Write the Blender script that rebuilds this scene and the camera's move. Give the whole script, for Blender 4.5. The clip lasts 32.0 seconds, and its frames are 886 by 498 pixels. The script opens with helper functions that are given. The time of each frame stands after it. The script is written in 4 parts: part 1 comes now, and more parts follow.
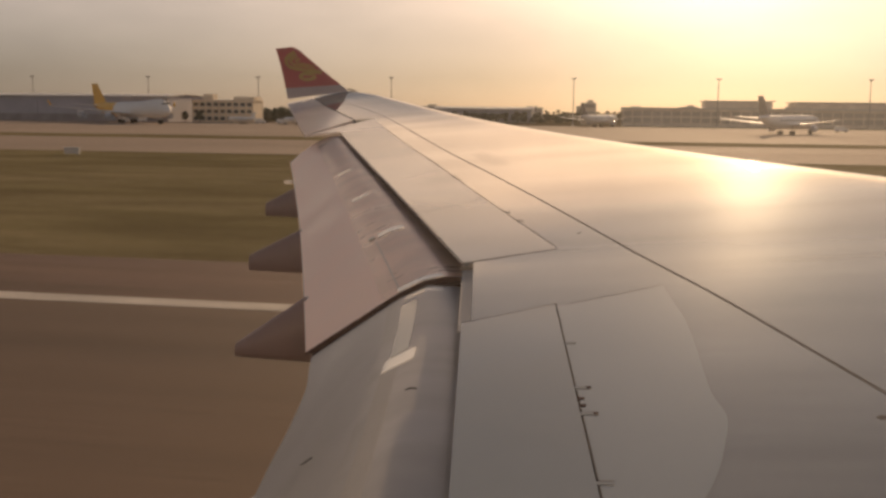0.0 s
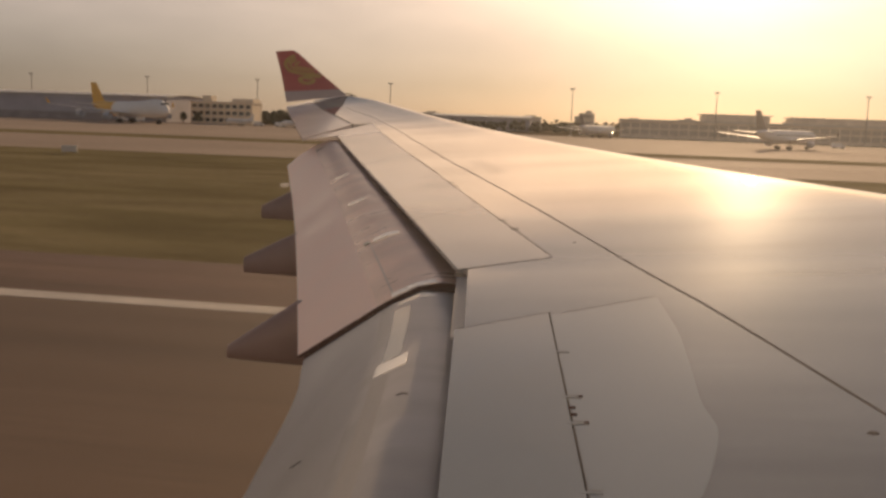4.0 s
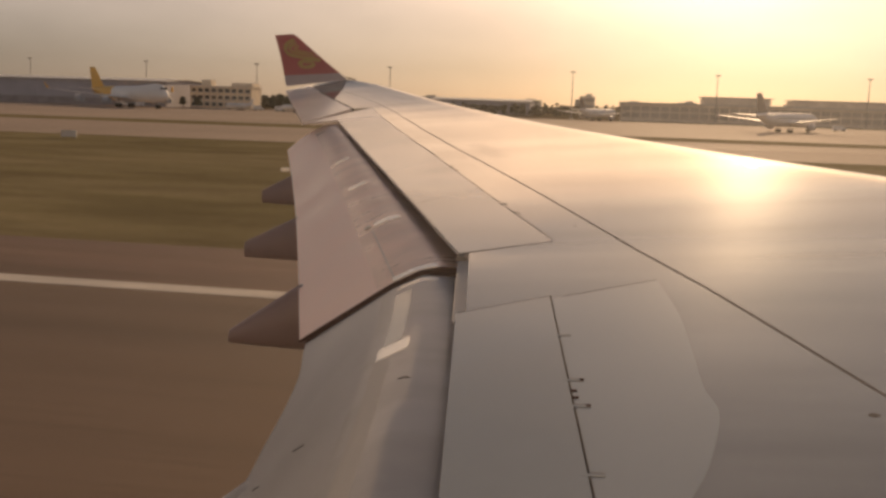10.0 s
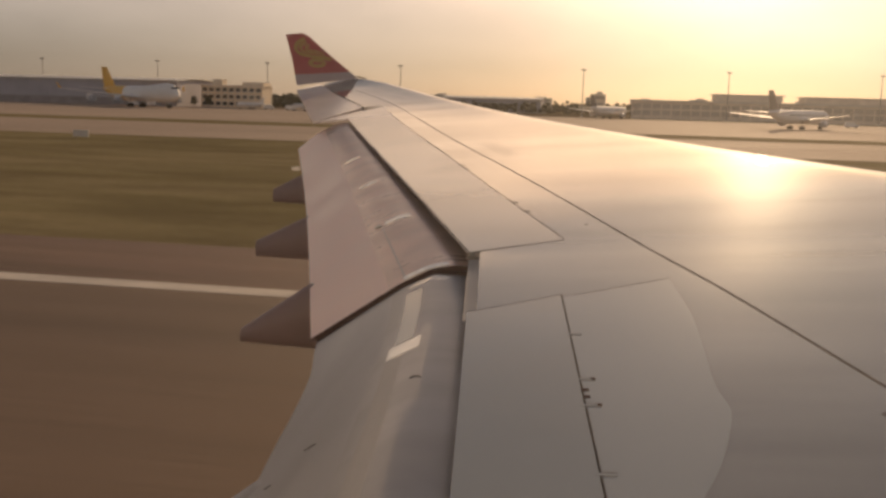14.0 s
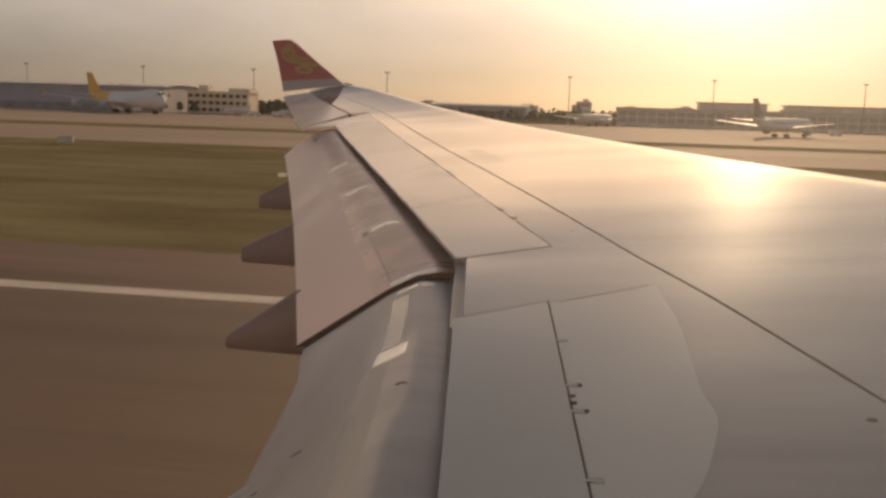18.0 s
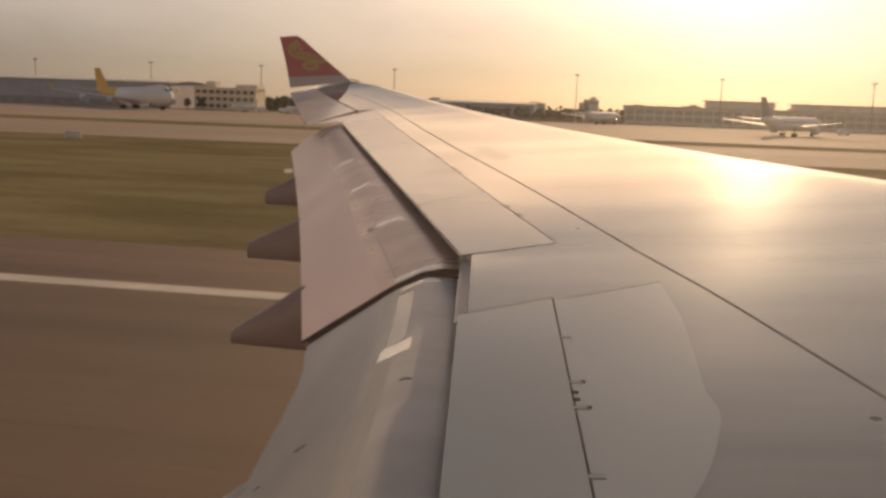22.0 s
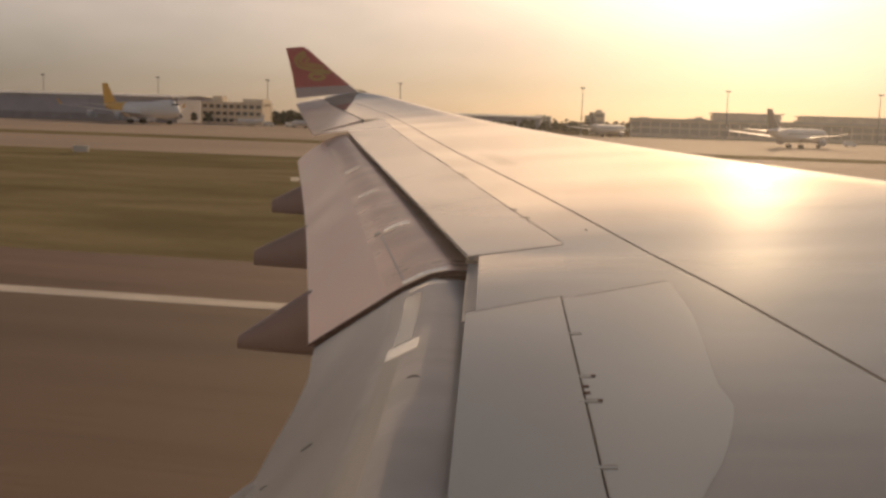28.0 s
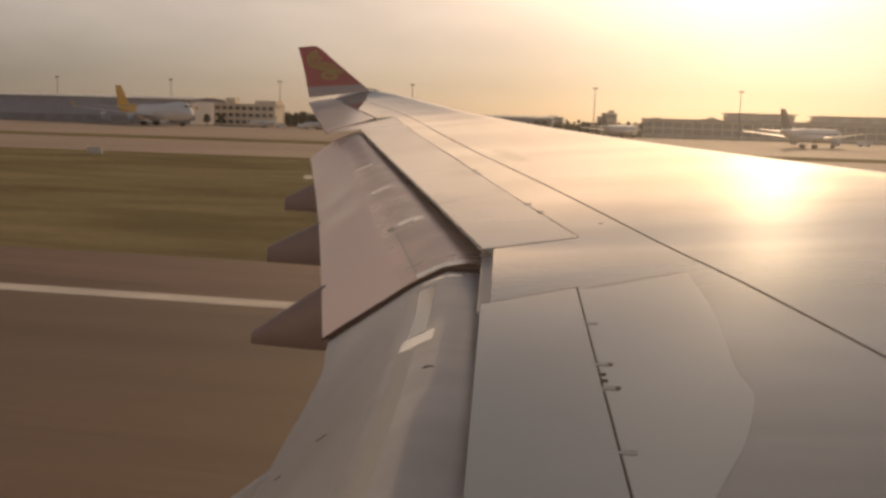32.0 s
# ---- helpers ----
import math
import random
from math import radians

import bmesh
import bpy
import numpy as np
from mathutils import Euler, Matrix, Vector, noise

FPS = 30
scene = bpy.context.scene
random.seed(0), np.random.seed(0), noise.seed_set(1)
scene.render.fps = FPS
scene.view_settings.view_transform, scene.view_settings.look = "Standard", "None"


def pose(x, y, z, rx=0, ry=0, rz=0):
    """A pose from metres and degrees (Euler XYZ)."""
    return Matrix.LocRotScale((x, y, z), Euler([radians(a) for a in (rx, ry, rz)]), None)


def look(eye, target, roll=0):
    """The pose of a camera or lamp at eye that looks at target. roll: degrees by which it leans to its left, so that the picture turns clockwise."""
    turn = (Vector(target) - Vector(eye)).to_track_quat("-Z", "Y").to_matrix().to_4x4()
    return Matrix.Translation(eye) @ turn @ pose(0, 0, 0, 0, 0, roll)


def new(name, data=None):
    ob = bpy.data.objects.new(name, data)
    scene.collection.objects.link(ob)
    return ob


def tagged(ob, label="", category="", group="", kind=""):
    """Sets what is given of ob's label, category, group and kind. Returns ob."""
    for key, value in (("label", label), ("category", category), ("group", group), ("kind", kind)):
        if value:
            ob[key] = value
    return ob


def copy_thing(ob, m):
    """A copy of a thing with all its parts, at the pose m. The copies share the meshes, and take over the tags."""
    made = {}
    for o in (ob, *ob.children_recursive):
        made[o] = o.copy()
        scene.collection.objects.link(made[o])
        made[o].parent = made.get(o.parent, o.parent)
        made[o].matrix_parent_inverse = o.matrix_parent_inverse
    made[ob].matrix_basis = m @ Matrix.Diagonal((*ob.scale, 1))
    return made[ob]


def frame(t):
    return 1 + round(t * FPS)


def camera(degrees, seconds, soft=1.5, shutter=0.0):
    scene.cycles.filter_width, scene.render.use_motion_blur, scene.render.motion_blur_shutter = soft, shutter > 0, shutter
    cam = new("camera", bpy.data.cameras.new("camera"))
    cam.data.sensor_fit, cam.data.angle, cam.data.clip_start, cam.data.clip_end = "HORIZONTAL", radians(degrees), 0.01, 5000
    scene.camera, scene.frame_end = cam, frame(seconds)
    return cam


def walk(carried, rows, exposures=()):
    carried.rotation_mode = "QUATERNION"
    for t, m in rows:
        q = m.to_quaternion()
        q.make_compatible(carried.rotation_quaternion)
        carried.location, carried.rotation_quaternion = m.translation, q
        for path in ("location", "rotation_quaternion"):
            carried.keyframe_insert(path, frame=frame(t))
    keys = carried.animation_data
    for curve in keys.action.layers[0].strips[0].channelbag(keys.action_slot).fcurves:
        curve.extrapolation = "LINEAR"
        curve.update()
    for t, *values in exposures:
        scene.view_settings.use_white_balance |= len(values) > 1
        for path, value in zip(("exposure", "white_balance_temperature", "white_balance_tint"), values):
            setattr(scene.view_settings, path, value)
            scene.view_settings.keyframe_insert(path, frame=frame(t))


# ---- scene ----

# ---- camera and its way: beside a cabin window, nearly at rest on the aircraft ----
cam = camera(49.7, 32.0, soft=3.0)
# the aircraft's attitude: slightly nose-up, outer wing slightly high
ATTITUDE = pose(-9.7, 2.56, 1.78) @ pose(0, 0, 0, 0.27, -0.6, 0) @ pose(9.7, -2.56, -1.78)
PATH = [
    (0.0, -9.695, 2.560, 1.798, 81.75, 0.03, 9.75),
    (0.5, -9.700, 2.560, 1.799, 81.67, -0.16, 9.81),
    (1.0, -9.697, 2.561, 1.796, 81.73, -0.51, 9.85),
    (1.5, -9.693, 2.562, 1.793, 81.95, -1.05, 10.07),
    (2.0, -9.692, 2.563, 1.791, 82.23, -1.16, 10.08),
    (2.5, -9.692, 2.563, 1.785, 82.46, -1.14, 9.97),
    (4.5, -9.692, 2.563, 1.793, 81.97, -1.38, 9.60),
    (5.0, -9.694, 2.563, 1.790, 81.77, -1.36, 9.56),
    (5.5, -9.696, 2.564, 1.792, 81.68, -1.20, 9.52),
    (6.0, -9.696, 2.564, 1.796, 81.70, -1.15, 9.57),
    (6.5, -9.695, 2.563, 1.798, 81.73, -1.09, 9.61),
    (7.0, -9.698, 2.563, 1.797, 81.63, -1.12, 9.65),
    (7.5, -9.698, 2.565, 1.793, 81.65, -1.28, 9.72),
    (8.0, -9.694, 2.565, 1.789, 81.80, -1.11, 9.74),
    (8.5, -9.693, 2.563, 1.790, 82.05, -1.23, 9.78),
    (9.0, -9.696, 2.564, 1.794, 82.09, -1.33, 9.77),
    (9.5, -9.698, 2.564, 1.795, 81.74, -1.38, 9.70),
    (10.0, -9.697, 2.562, 1.791, 81.21, -1.15, 9.66),
    (10.5, -9.697, 2.560, 1.788, 80.68, -1.03, 9.66),
    (11.0, -9.697, 2.560, 1.787, 80.53, -0.85, 9.79),
    (11.5, -9.695, 2.562, 1.789, 80.74, -0.78, 9.94),
    (12.0, -9.697, 2.565, 1.792, 81.10, -0.68, 10.14),
    (12.5, -9.700, 2.565, 1.797, 81.47, -1.04, 10.29),
    (13.0, -9.700, 2.563, 1.799, 81.52, -0.87, 10.30),
    (13.5, -9.697, 2.563, 1.798, 81.29, -1.00, 10.31),
    (15.5, -9.701, 2.566, 1.784, 80.99, -0.62, 10.12),
    (16.0, -9.700, 2.566, 1.785, 81.64, -0.74, 10.20),
    (16.5, -9.701, 2.568, 1.792, 82.13, -1.14, 10.21),
    (17.0, -9.700, 2.566, 1.794, 82.07, -0.84, 9.92),
    (17.5, -9.700, 2.563, 1.793, 81.70, -0.87, 9.69),
    (18.0, -9.701, 2.561, 1.792, 81.52, -1.12, 9.48),
    (18.5, -9.700, 2.560, 1.789, 81.51, -0.95, 9.38),
    (19.0, -9.698, 2.561, 1.785, 81.39, -1.01, 9.37),
    (19.5, -9.696, 2.560, 1.784, 81.20, -0.98, 9.43),
    (20.0, -9.696, 2.560, 1.782, 81.10, -0.91, 9.54),
    (20.5, -9.697, 2.557, 1.782, 80.89, -0.54, 9.64),
    (21.0, -9.697, 2.549, 1.789, 80.35, -0.62, 9.80),
    (21.5, -9.693, 2.549, 1.792, 80.40, -0.89, 9.88),
    (22.0, -9.690, 2.558, 1.785, 81.35, -1.40, 9.90),
    (22.5, -9.693, 2.564, 1.773, 81.90, -1.17, 9.86),
    (23.0, -9.695, 2.565, 1.763, 81.42, -1.00, 9.97),
    (23.5, -9.695, 2.564, 1.757, 80.70, -1.11, 10.16),
    (24.0, -9.697, 2.563, 1.758, 80.36, -1.24, 10.33),
    (24.5, -9.694, 2.568, 1.760, 80.49, -1.05, 10.41),
    (26.5, -9.710, 2.567, 1.714, 81.11, -1.05, 10.51),
    (27.0, -9.708, 2.576, 1.703, 80.99, -1.05, 10.47),
    (27.5, -9.703, 2.583, 1.694, 81.18, -1.13, 10.35),
    (28.0, -9.700, 2.590, 1.681, 82.14, -1.14, 10.25),
    (28.5, -9.705, 2.596, 1.667, 82.46, -1.10, 9.95),
    (29.0, -9.711, 2.604, 1.653, 82.45, -1.13, 9.54),
    (29.5, -9.715, 2.614, 1.641, 82.24, -1.12, 9.33),
    (30.0, -9.716, 2.616, 1.634, 81.83, -1.03, 9.36),
    (30.5, -9.717, 2.616, 1.627, 81.77, -1.06, 9.70),
    (31.0, -9.718, 2.616, 1.617, 82.08, -0.99, 10.15),
    (31.5, -9.719, 2.616, 1.609, 82.15, -1.01, 10.57),
    (32.0, -9.720, 2.613, 1.609, 82.20, -0.98, 10.96)
]
walk(cam, [(t, ATTITUDE @ pose(x, y, z, rx, ry, rz)) for t, x, y, z, rx, ry, rz in PATH],
     exposures=[(0.0, -0.06, 6950, 20), (4.0, -0.05, 7000, 20.5), (9.0, -0.03, 7150, 22), (13.5, 0.0, 7020, 20.5), (16.5, -0.02, 6850, 18.5), (20.0, 0.03, 7000, 20), (24.0, 0.16, 7000, 20), (28.0, 0.02, 6900, 19), (32.0, -0.03, 6850, 19)])

# ---- world, sun ----
SUN_AZ, SUN_EL = 7.1, 14.2
SUN_DIR = Vector((math.sin(radians(SUN_AZ)) * math.cos(radians(SUN_EL)),
                  math.cos(radians(SUN_AZ)) * math.cos(radians(SUN_EL)), math.sin(radians(SUN_EL))))
world = bpy.data.worlds.new("hazy_evening")
scene.world = world
world.use_nodes = True


def build_world():
    nt = world.node_tree
    nt.nodes.clear()
    N, L = nt.nodes.new, nt.links.new
    out, bg = N("ShaderNodeOutputWorld"), N("ShaderNodeBackground")
    sky = N("ShaderNodeTexSky")
    sky.sky_type, sky.sun_disc = "NISHITA", False
    sky.sun_elevation, sky.sun_rotation = radians(SUN_EL), radians(SUN_AZ)
    sky.dust_density, sky.air_density, sky.ozone_density = 1.0, 1.0, 3.0
    # evening haze: warm scattered light that grows towards the sun
    tc, dot = N("ShaderNodeTexCoord"), N("ShaderNodeVectorMath")
    dot.operation = "DOT_PRODUCT"
    dot.inputs[1].default_value = SUN_DIR
    L(tc.outputs["Generated"], dot.inputs[0])
    mx = N("ShaderNodeMath")
    mx.operation, mx.inputs[1].default_value = "MAXIMUM", 0.0
    L(dot.outputs["Value"], mx.inputs[0])
    total = None
    for power, colour in HAZE:
        pw, vm = N("ShaderNodeMath"), N("ShaderNodeVectorMath")
        pw.operation, pw.inputs[1].default_value = "POWER", power
        L(mx.outputs[0], pw.inputs[0])
        vm.operation, vm.inputs[0].default_value = "SCALE", colour
        L(pw.outputs[0], vm.inputs["Scale"])
        if total is None:
            total = vm.outputs[0]
        else:
            ad = N("ShaderNodeVectorMath")
            L(total, ad.inputs[0])
            L(vm.outputs[0], ad.inputs[1])
            total = ad.outputs[0]
    add = N("ShaderNodeVectorMath")
    add.operation, add.inputs[1].default_value = "ADD", HAZE_BASE
    L(total, add.inputs[0])
    # dense dull haze at the horizon, an unseen bright band added above to light the wing, thinning towards the zenith
    sep, thin = N("ShaderNodeSeparateXYZ"), N("ShaderNodeValToRGB")
    L(tc.outputs["Generated"], sep.inputs[0])
    L(sep.outputs["Z"], thin.inputs[0])
    el = thin.color_ramp.elements
    def shade(v, cool):
        return (v / 3 * (1 - 0.30 * cool), v / 3, v / 3 * (1 + 0.45 * cool), 1)
    el[0].position, el[0].color = 0.0, shade(0.60, 0)
    el[1].position, el[1].color = 1.0, shade(0.38, 0.9)
    for p, v, cool in HAZE_LAYER:
        e = el.new(p)
        e.color = shade(v, cool)
    gain, base = N("ShaderNodeVectorMath"), N("ShaderNodeVectorMath")
    gain.operation, gain.inputs["Scale"].default_value = "SCALE", 3.0
    L(thin.outputs[0], gain.inputs[0])
    base.operation = "MULTIPLY"
    L(add.outputs[0], base.inputs[0])
    L(gain.outputs[0], base.inputs[1])
    # soft uneven cloud in the haze
    cm, cn, cr, cl = N("ShaderNodeMapping"), N("ShaderNodeTexNoise"), N("ShaderNodeMapRange"), N("ShaderNodeVectorMath")
    cm.inputs["Scale"].default_value = (1.0, 1.0, 3.5)
    cn.inputs["Scale"].default_value, cn.inputs["Detail"].default_value, cn.inputs["Roughness"].default_value = 3.0, 5, 0.55
    L(tc.outputs["Generated"], cm.inputs["Vector"])
    L(cm.outputs[0], cn.inputs["Vector"])
    cr.inputs["From Min"].default_value, cr.inputs["From Max"].default_value = 0.32, 0.68
    cr.inputs["To Min"].default_value, cr.inputs["To Max"].default_value = 0.84, 1.19
    L(cn.outputs["Fac"], cr.inputs["Value"])
    cl.operation = "SCALE"
    L(base.outputs[0], cl.inputs[0])
    L(cr.outputs[0], cl.inputs["Scale"])
    base = cl
    sk = N("ShaderNodeVectorMath")
    sk.operation, sk.inputs["Scale"].default_value = "SCALE", SKY_STRENGTH
    L(sky.outputs[0], sk.inputs[0])
    al = N("ShaderNodeVectorMath")
    L(base.outputs[0], al.inputs[0])
    L(sk.outputs[0], al.inputs[1])
    L(al.outputs[0], bg.inputs["Color"])
    L(bg.outputs[0], out.inputs[0])


SKY_STRENGTH = 0.016
HAZE_BASE = (0.268, 0.232, 0.190)
# steps from 0.16 to 0.25 lie above the view, raised to brighten the outer wing
HAZE_LAYER = [(0.035, 0.64, 0), (0.06, 0.83, 0), (0.085, 1.08, 0), (0.12, 1.39, 0), (0.16, 1.85, -0.3), (0.20, 2.45, -0.4), (0.233, 2.4, -0.4), (0.253, 1.5, -0.2), (0.274, 0.9, 0.15), (0.33, 0.66, 0.5), (0.45, 0.48, 0.75), (0.62, 0.44, 0.9)]
HAZE = [(8.0, (0.30, 0.217, 0.143)), (40.0, (0.20, 0.108, 0.045)), (130.0, (0.44, 0.33, 0.165)), (900.0, (0.9, 0.75, 0.42))]
build_world()

sun_data = bpy.data.lights.new("sun", "SUN")
sun_data.energy, sun_data.angle, sun_data.color = 4.2, radians(0.55), (1.0, 0.74, 0.44)
sun = new("sun", sun_data)
sun.matrix_world = look(SUN_DIR * 200, (0, 0, 0))


# ---- materials ----
def material(name, colour, rough=0.6, metal=0.0, vary=0.12, scale=3.0, fine=40.0, bump=0.0, streak=(1, 1, 1), second=None, second_scale=0.2, second_at=(0.45, 0.6), rough_vary=0.08, gloss=0.0, spec=0.5, sheen=0.028):
    m = bpy.data.materials.new(name)
    m.use_nodes = True
    nt = m.node_tree
    N, L = nt.nodes.new, nt.links.new
    b = nt.nodes["Principled BSDF"]
    b.inputs["Metallic"].default_value = metal
    b.inputs["Specular IOR Level"].default_value = spec
    tc, mp = N("ShaderNodeTexCoord"), N("ShaderNodeMapping")
    mp.inputs["Scale"].default_value = streak
    L(tc.outputs["Object"], mp.inputs["Vector"])
    n1, n2 = N("ShaderNodeTexNoise"), N("ShaderNodeTexNoise")
    n1.inputs["Scale"].default_value, n1.inputs["Detail"].default_value = scale, 5
    n2.inputs["Scale"].default_value, n2.inputs["Detail"].default_value = fine, 4
    L(mp.outputs[0], n1.inputs["Vector"])
    L(mp.outputs[0], n2.inputs["Vector"])
    mix = N("ShaderNodeMath")
    mix.operation, mix.inputs[1].default_value = "MULTIPLY_ADD", 0.5
    L(n2.outputs["Fac"], mix.inputs[0])
    L(n1.outputs["Fac"], mix.inputs[2])
    ramp = N("ShaderNodeMapRange")
    ramp.inputs["From Min"].default_value, ramp.inputs["From Max"].default_value = 0.5, 1.0
    ramp.inputs["To Min"].default_value, ramp.inputs["To Max"].default_value = 1 - vary, 1 + vary
    L(mix.outputs[0], ramp.inputs["Value"])
    sc = N("ShaderNodeVectorMath")
    sc.operation = "SCALE"
    L(ramp.outputs[0], sc.inputs["Scale"])
    sc.inputs[0].default_value = colour
    if second:
        n3, mr, cm = N("ShaderNodeTexNoise"), N("ShaderNodeMapRange"), N("ShaderNodeMix")
        n3.inputs["Scale"].default_value, n3.inputs["Detail"].default_value = second_scale, 6
        L(mp.outputs[0], n3.inputs["Vector"])
        mr.inputs["From Min"].default_value, mr.inputs["From Max"].default_value = second_at
        L(n3.outputs["Fac"], mr.inputs["Value"])
        cm.data_type = "RGBA"
        cm.inputs[6].default_value, cm.inputs[7].default_value = (*colour, 1), (*second, 1)
        L(mr.outputs[0], cm.inputs["Factor"])
        L(cm.outputs[2], sc.inputs[0])
    last = sc.outputs[0]
    L(last, b.inputs["Base Color"])
    rr = N("ShaderNodeMapRange")
    rr.inputs["From Min"].default_value, rr.inputs["From Max"].default_value = 0.5, 1.0
    rr.inputs["To Min"].default_value, rr.inputs["To Max"].default_value = max(rough - rough_vary, 0.02), min(rough + rough_vary, 1.0)
    L(mix.outputs[0], rr.inputs["Value"])
    L(rr.outputs[0], b.inputs["Roughness"])
    if gloss:
        # satin topcoat: diffuse paint under a clear reflecting film
        df, gl, fr, fm, mx = N("ShaderNodeBsdfDiffuse"), N("ShaderNodeBsdfGlossy"), N("ShaderNodeFresnel"), N("ShaderNodeMapRange"), N("ShaderNodeMixShader")
        gl.distribution = "BECKMANN"
        gl.inputs["Anisotropy"].default_value = 0.2
        span = N("ShaderNodeCombineXYZ")
        span.inputs[1].default_value = 1.0
        L(span.outputs[0], gl.inputs["Tangent"])
        # broad haze of the weathered topcoat
        hz, hm = N("ShaderNodeBsdfGlossy"), N("ShaderNodeMixShader")
        hz.inputs["Roughness"].default_value, hm.inputs["Fac"].default_value = 0.30, sheen
        hz.inputs["Anisotropy"].default_value = 0.5
        L(span.outputs[0], hz.inputs["Tangent"])
        L(gl.outputs[0], hm.inputs[1])
        L(hz.outputs[0], hm.inputs[2])
        fr.inputs["IOR"].default_value = 1.42
        fm.inputs["To Min"].default_value, fm.inputs["To Max"].default_value = gloss, 1.0
        # faint waviness of the skin
        wv, bw = N("ShaderNodeTexNoise"), N("ShaderNodeBump")
        wv.inputs["Scale"].default_value, wv.inputs["Detail"].default_value = 0.7, 3
        L(tc.outputs["Object"], wv.inputs["Vector"])
        bw.inputs["Strength"].default_value, bw.inputs["Distance"].default_value = 1.0, 0.0010
        L(wv.outputs["Fac"], bw.inputs["Height"])
        L(bw.outputs[0], gl.inputs["Normal"])
        L(last, df.inputs["Color"])
        if second:
            # dirt trails dull the film
            dull = N("ShaderNodeMapRange")
            dull.inputs["From Min"].default_value, dull.inputs["From Max"].default_value = 0.35, 0.65
            dull.inputs["To Min"].default_value, dull.inputs["To Max"].default_value = 1.0, 0.87
            L(n3.outputs["Fac"], dull.inputs["Value"])
            L(dull.outputs[0], gl.inputs["Color"])
        L(rr.outputs[0], gl.inputs["Roughness"])
        L(fr.outputs[0], fm.inputs["Value"])
        L(fm.outputs[0], mx.inputs["Fac"])
        L(df.outputs[0], mx.inputs[1])
        L(hm.outputs[0], mx.inputs[2])
        L(mx.outputs[0], nt.nodes["Material Output"].inputs["Surface"])
    if bump:
        bp = N("ShaderNodeBump")
        bp.inputs["Strength"].default_value, bp.inputs["Distance"].default_value = 1.0, bump
        L(mix.outputs[0], bp.inputs["Height"])
        L(bp.outputs[0], b.inputs["Normal"])
    return m


M_WING = material("wing_paint", (0.190, 0.191, 0.187), 0.032, gloss=0.10, vary=0.12, scale=0.7, fine=5, streak=(0.22, 1.9, 1), second=(0.147, 0.150, 0.151), second_scale=0.6, second_at=(0.4, 0.68), rough_vary=0.006, sheen=0.008)
# aileron and tip paint brightened and warmed in place of the light falling there
M_TIP_LIT = material("lit_tip_paint", (0.90, 0.80, 0.72), 0.16, vary=0.05, scale=0.9, fine=8, rough_vary=0.03, spec=0.12)
# white winglet root, its shade put into a mauve grey
M_ROOT_SHADED = material("winglet_root_shaded", (0.42, 0.34, 0.33), 0.35, vary=0.08, scale=1.5)
M_PANEL = material("spoiler_paint", (0.210, 0.231, 0.245), 0.19, gloss=0.07, rough_vary=0.012, vary=0.05, scale=0.9, fine=12, second=(0.220, 0.236, 0.244), second_scale=0.7, sheen=0.008)
# one grey flap paint in two tones: outer with warm light painted in, inner shaded
M_FLAP_LIT = material("flap_lit_paint", (0.88, 0.60, 0.51), 0.36, vary=0.03, scale=1.2, fine=14, streak=(1.2, 0.8, 1))
M_FLAP_SHADED = material("flap_shaded_paint", (0.380, 0.370, 0.372), 0.36, vary=0.05, scale=1.2, fine=14, streak=(2.5, 0.5, 1), second=(0.337, 0.328, 0.328), second_scale=1.1, second_at=(0.45, 0.7))
# worn bare noses: inner in a shaded tone, outer with sun sheen and glare painted in
M_NOSE_SHADED = material("bare_nose_shaded", (0.380, 0.366, 0.366), 0.34, metal=0.25, vary=0.1, scale=1.4, fine=5, streak=(0.7, 1.6, 1), second=(0.323, 0.309, 0.304), second_scale=1.3, second_at=(0.4, 0.58), rough_vary=0.05)
M_NOSE_LIT = material("bare_nose_with_glare", (0.74, 0.52, 0.43), 0.32, metal=0.3, vary=0.09, scale=1.4, fine=5, streak=(0.7, 1.6, 1), second=(0.60, 0.42, 0.35), second_scale=1.3, second_at=(0.4, 0.58), rough_vary=0.07)
# fairing paint darkened by the shade on the undersides
M_FAIRING_SHADED = material("fairing_shaded_paint", (0.235, 0.165, 0.162), 0.4, vary=0.08, scale=1.5, fine=10)
M_FLAP2 = material("flap_joint_paint", (0.385, 0.36, 0.335), 0.42, vary=0.1, scale=2, fine=14, streak=(2.5, 0.5, 1))
M_FILLET = material("fillet_paint", (0.245, 0.264, 0.272), 0.15, gloss=0.15, rough_vary=0.012, vary=0.05, scale=0.9, sheen=0.008)
# dark bolts and lamp housing; also paints shade in the cove and flap gap
M_DARK = material("dark_shade_and_fittings", (0.07, 0.042, 0.04), 0.8, vary=0.3, spec=0.0)
M_SEAL = material("sealant", (0.16, 0.15, 0.145), 0.9, vary=0.25, fine=60, spec=0.0)
M_PATCH = material("bare_patch", (0.97, 0.93, 0.86), 0.22, metal=0.35, vary=0.08, scale=4)
M_FADED = material("faded_stencil", (0.185, 0.178, 0.170), 0.5, vary=0.5, scale=4, fine=20, second=(0.20, 0.19, 0.18), second_scale=3, second_at=(0.4, 0.6))
M_STENCIL = material("worn_stencil", (0.150, 0.147, 0.142), 0.10, gloss=0.02, vary=0.4, scale=4, fine=20, rough_vary=0.02, sheen=0.02)
M_METAL = material("fitting_metal", (0.35, 0.34, 0.32), 0.35, metal=0.7, vary=0.15)
M_RED = material("winglet_red", (0.43, 0.082, 0.075), 0.38, vary=0.1, scale=2)
M_GOLD = material("emblem_gold", (0.42, 0.265, 0.075), 0.4, vary=0.08, scale=6)
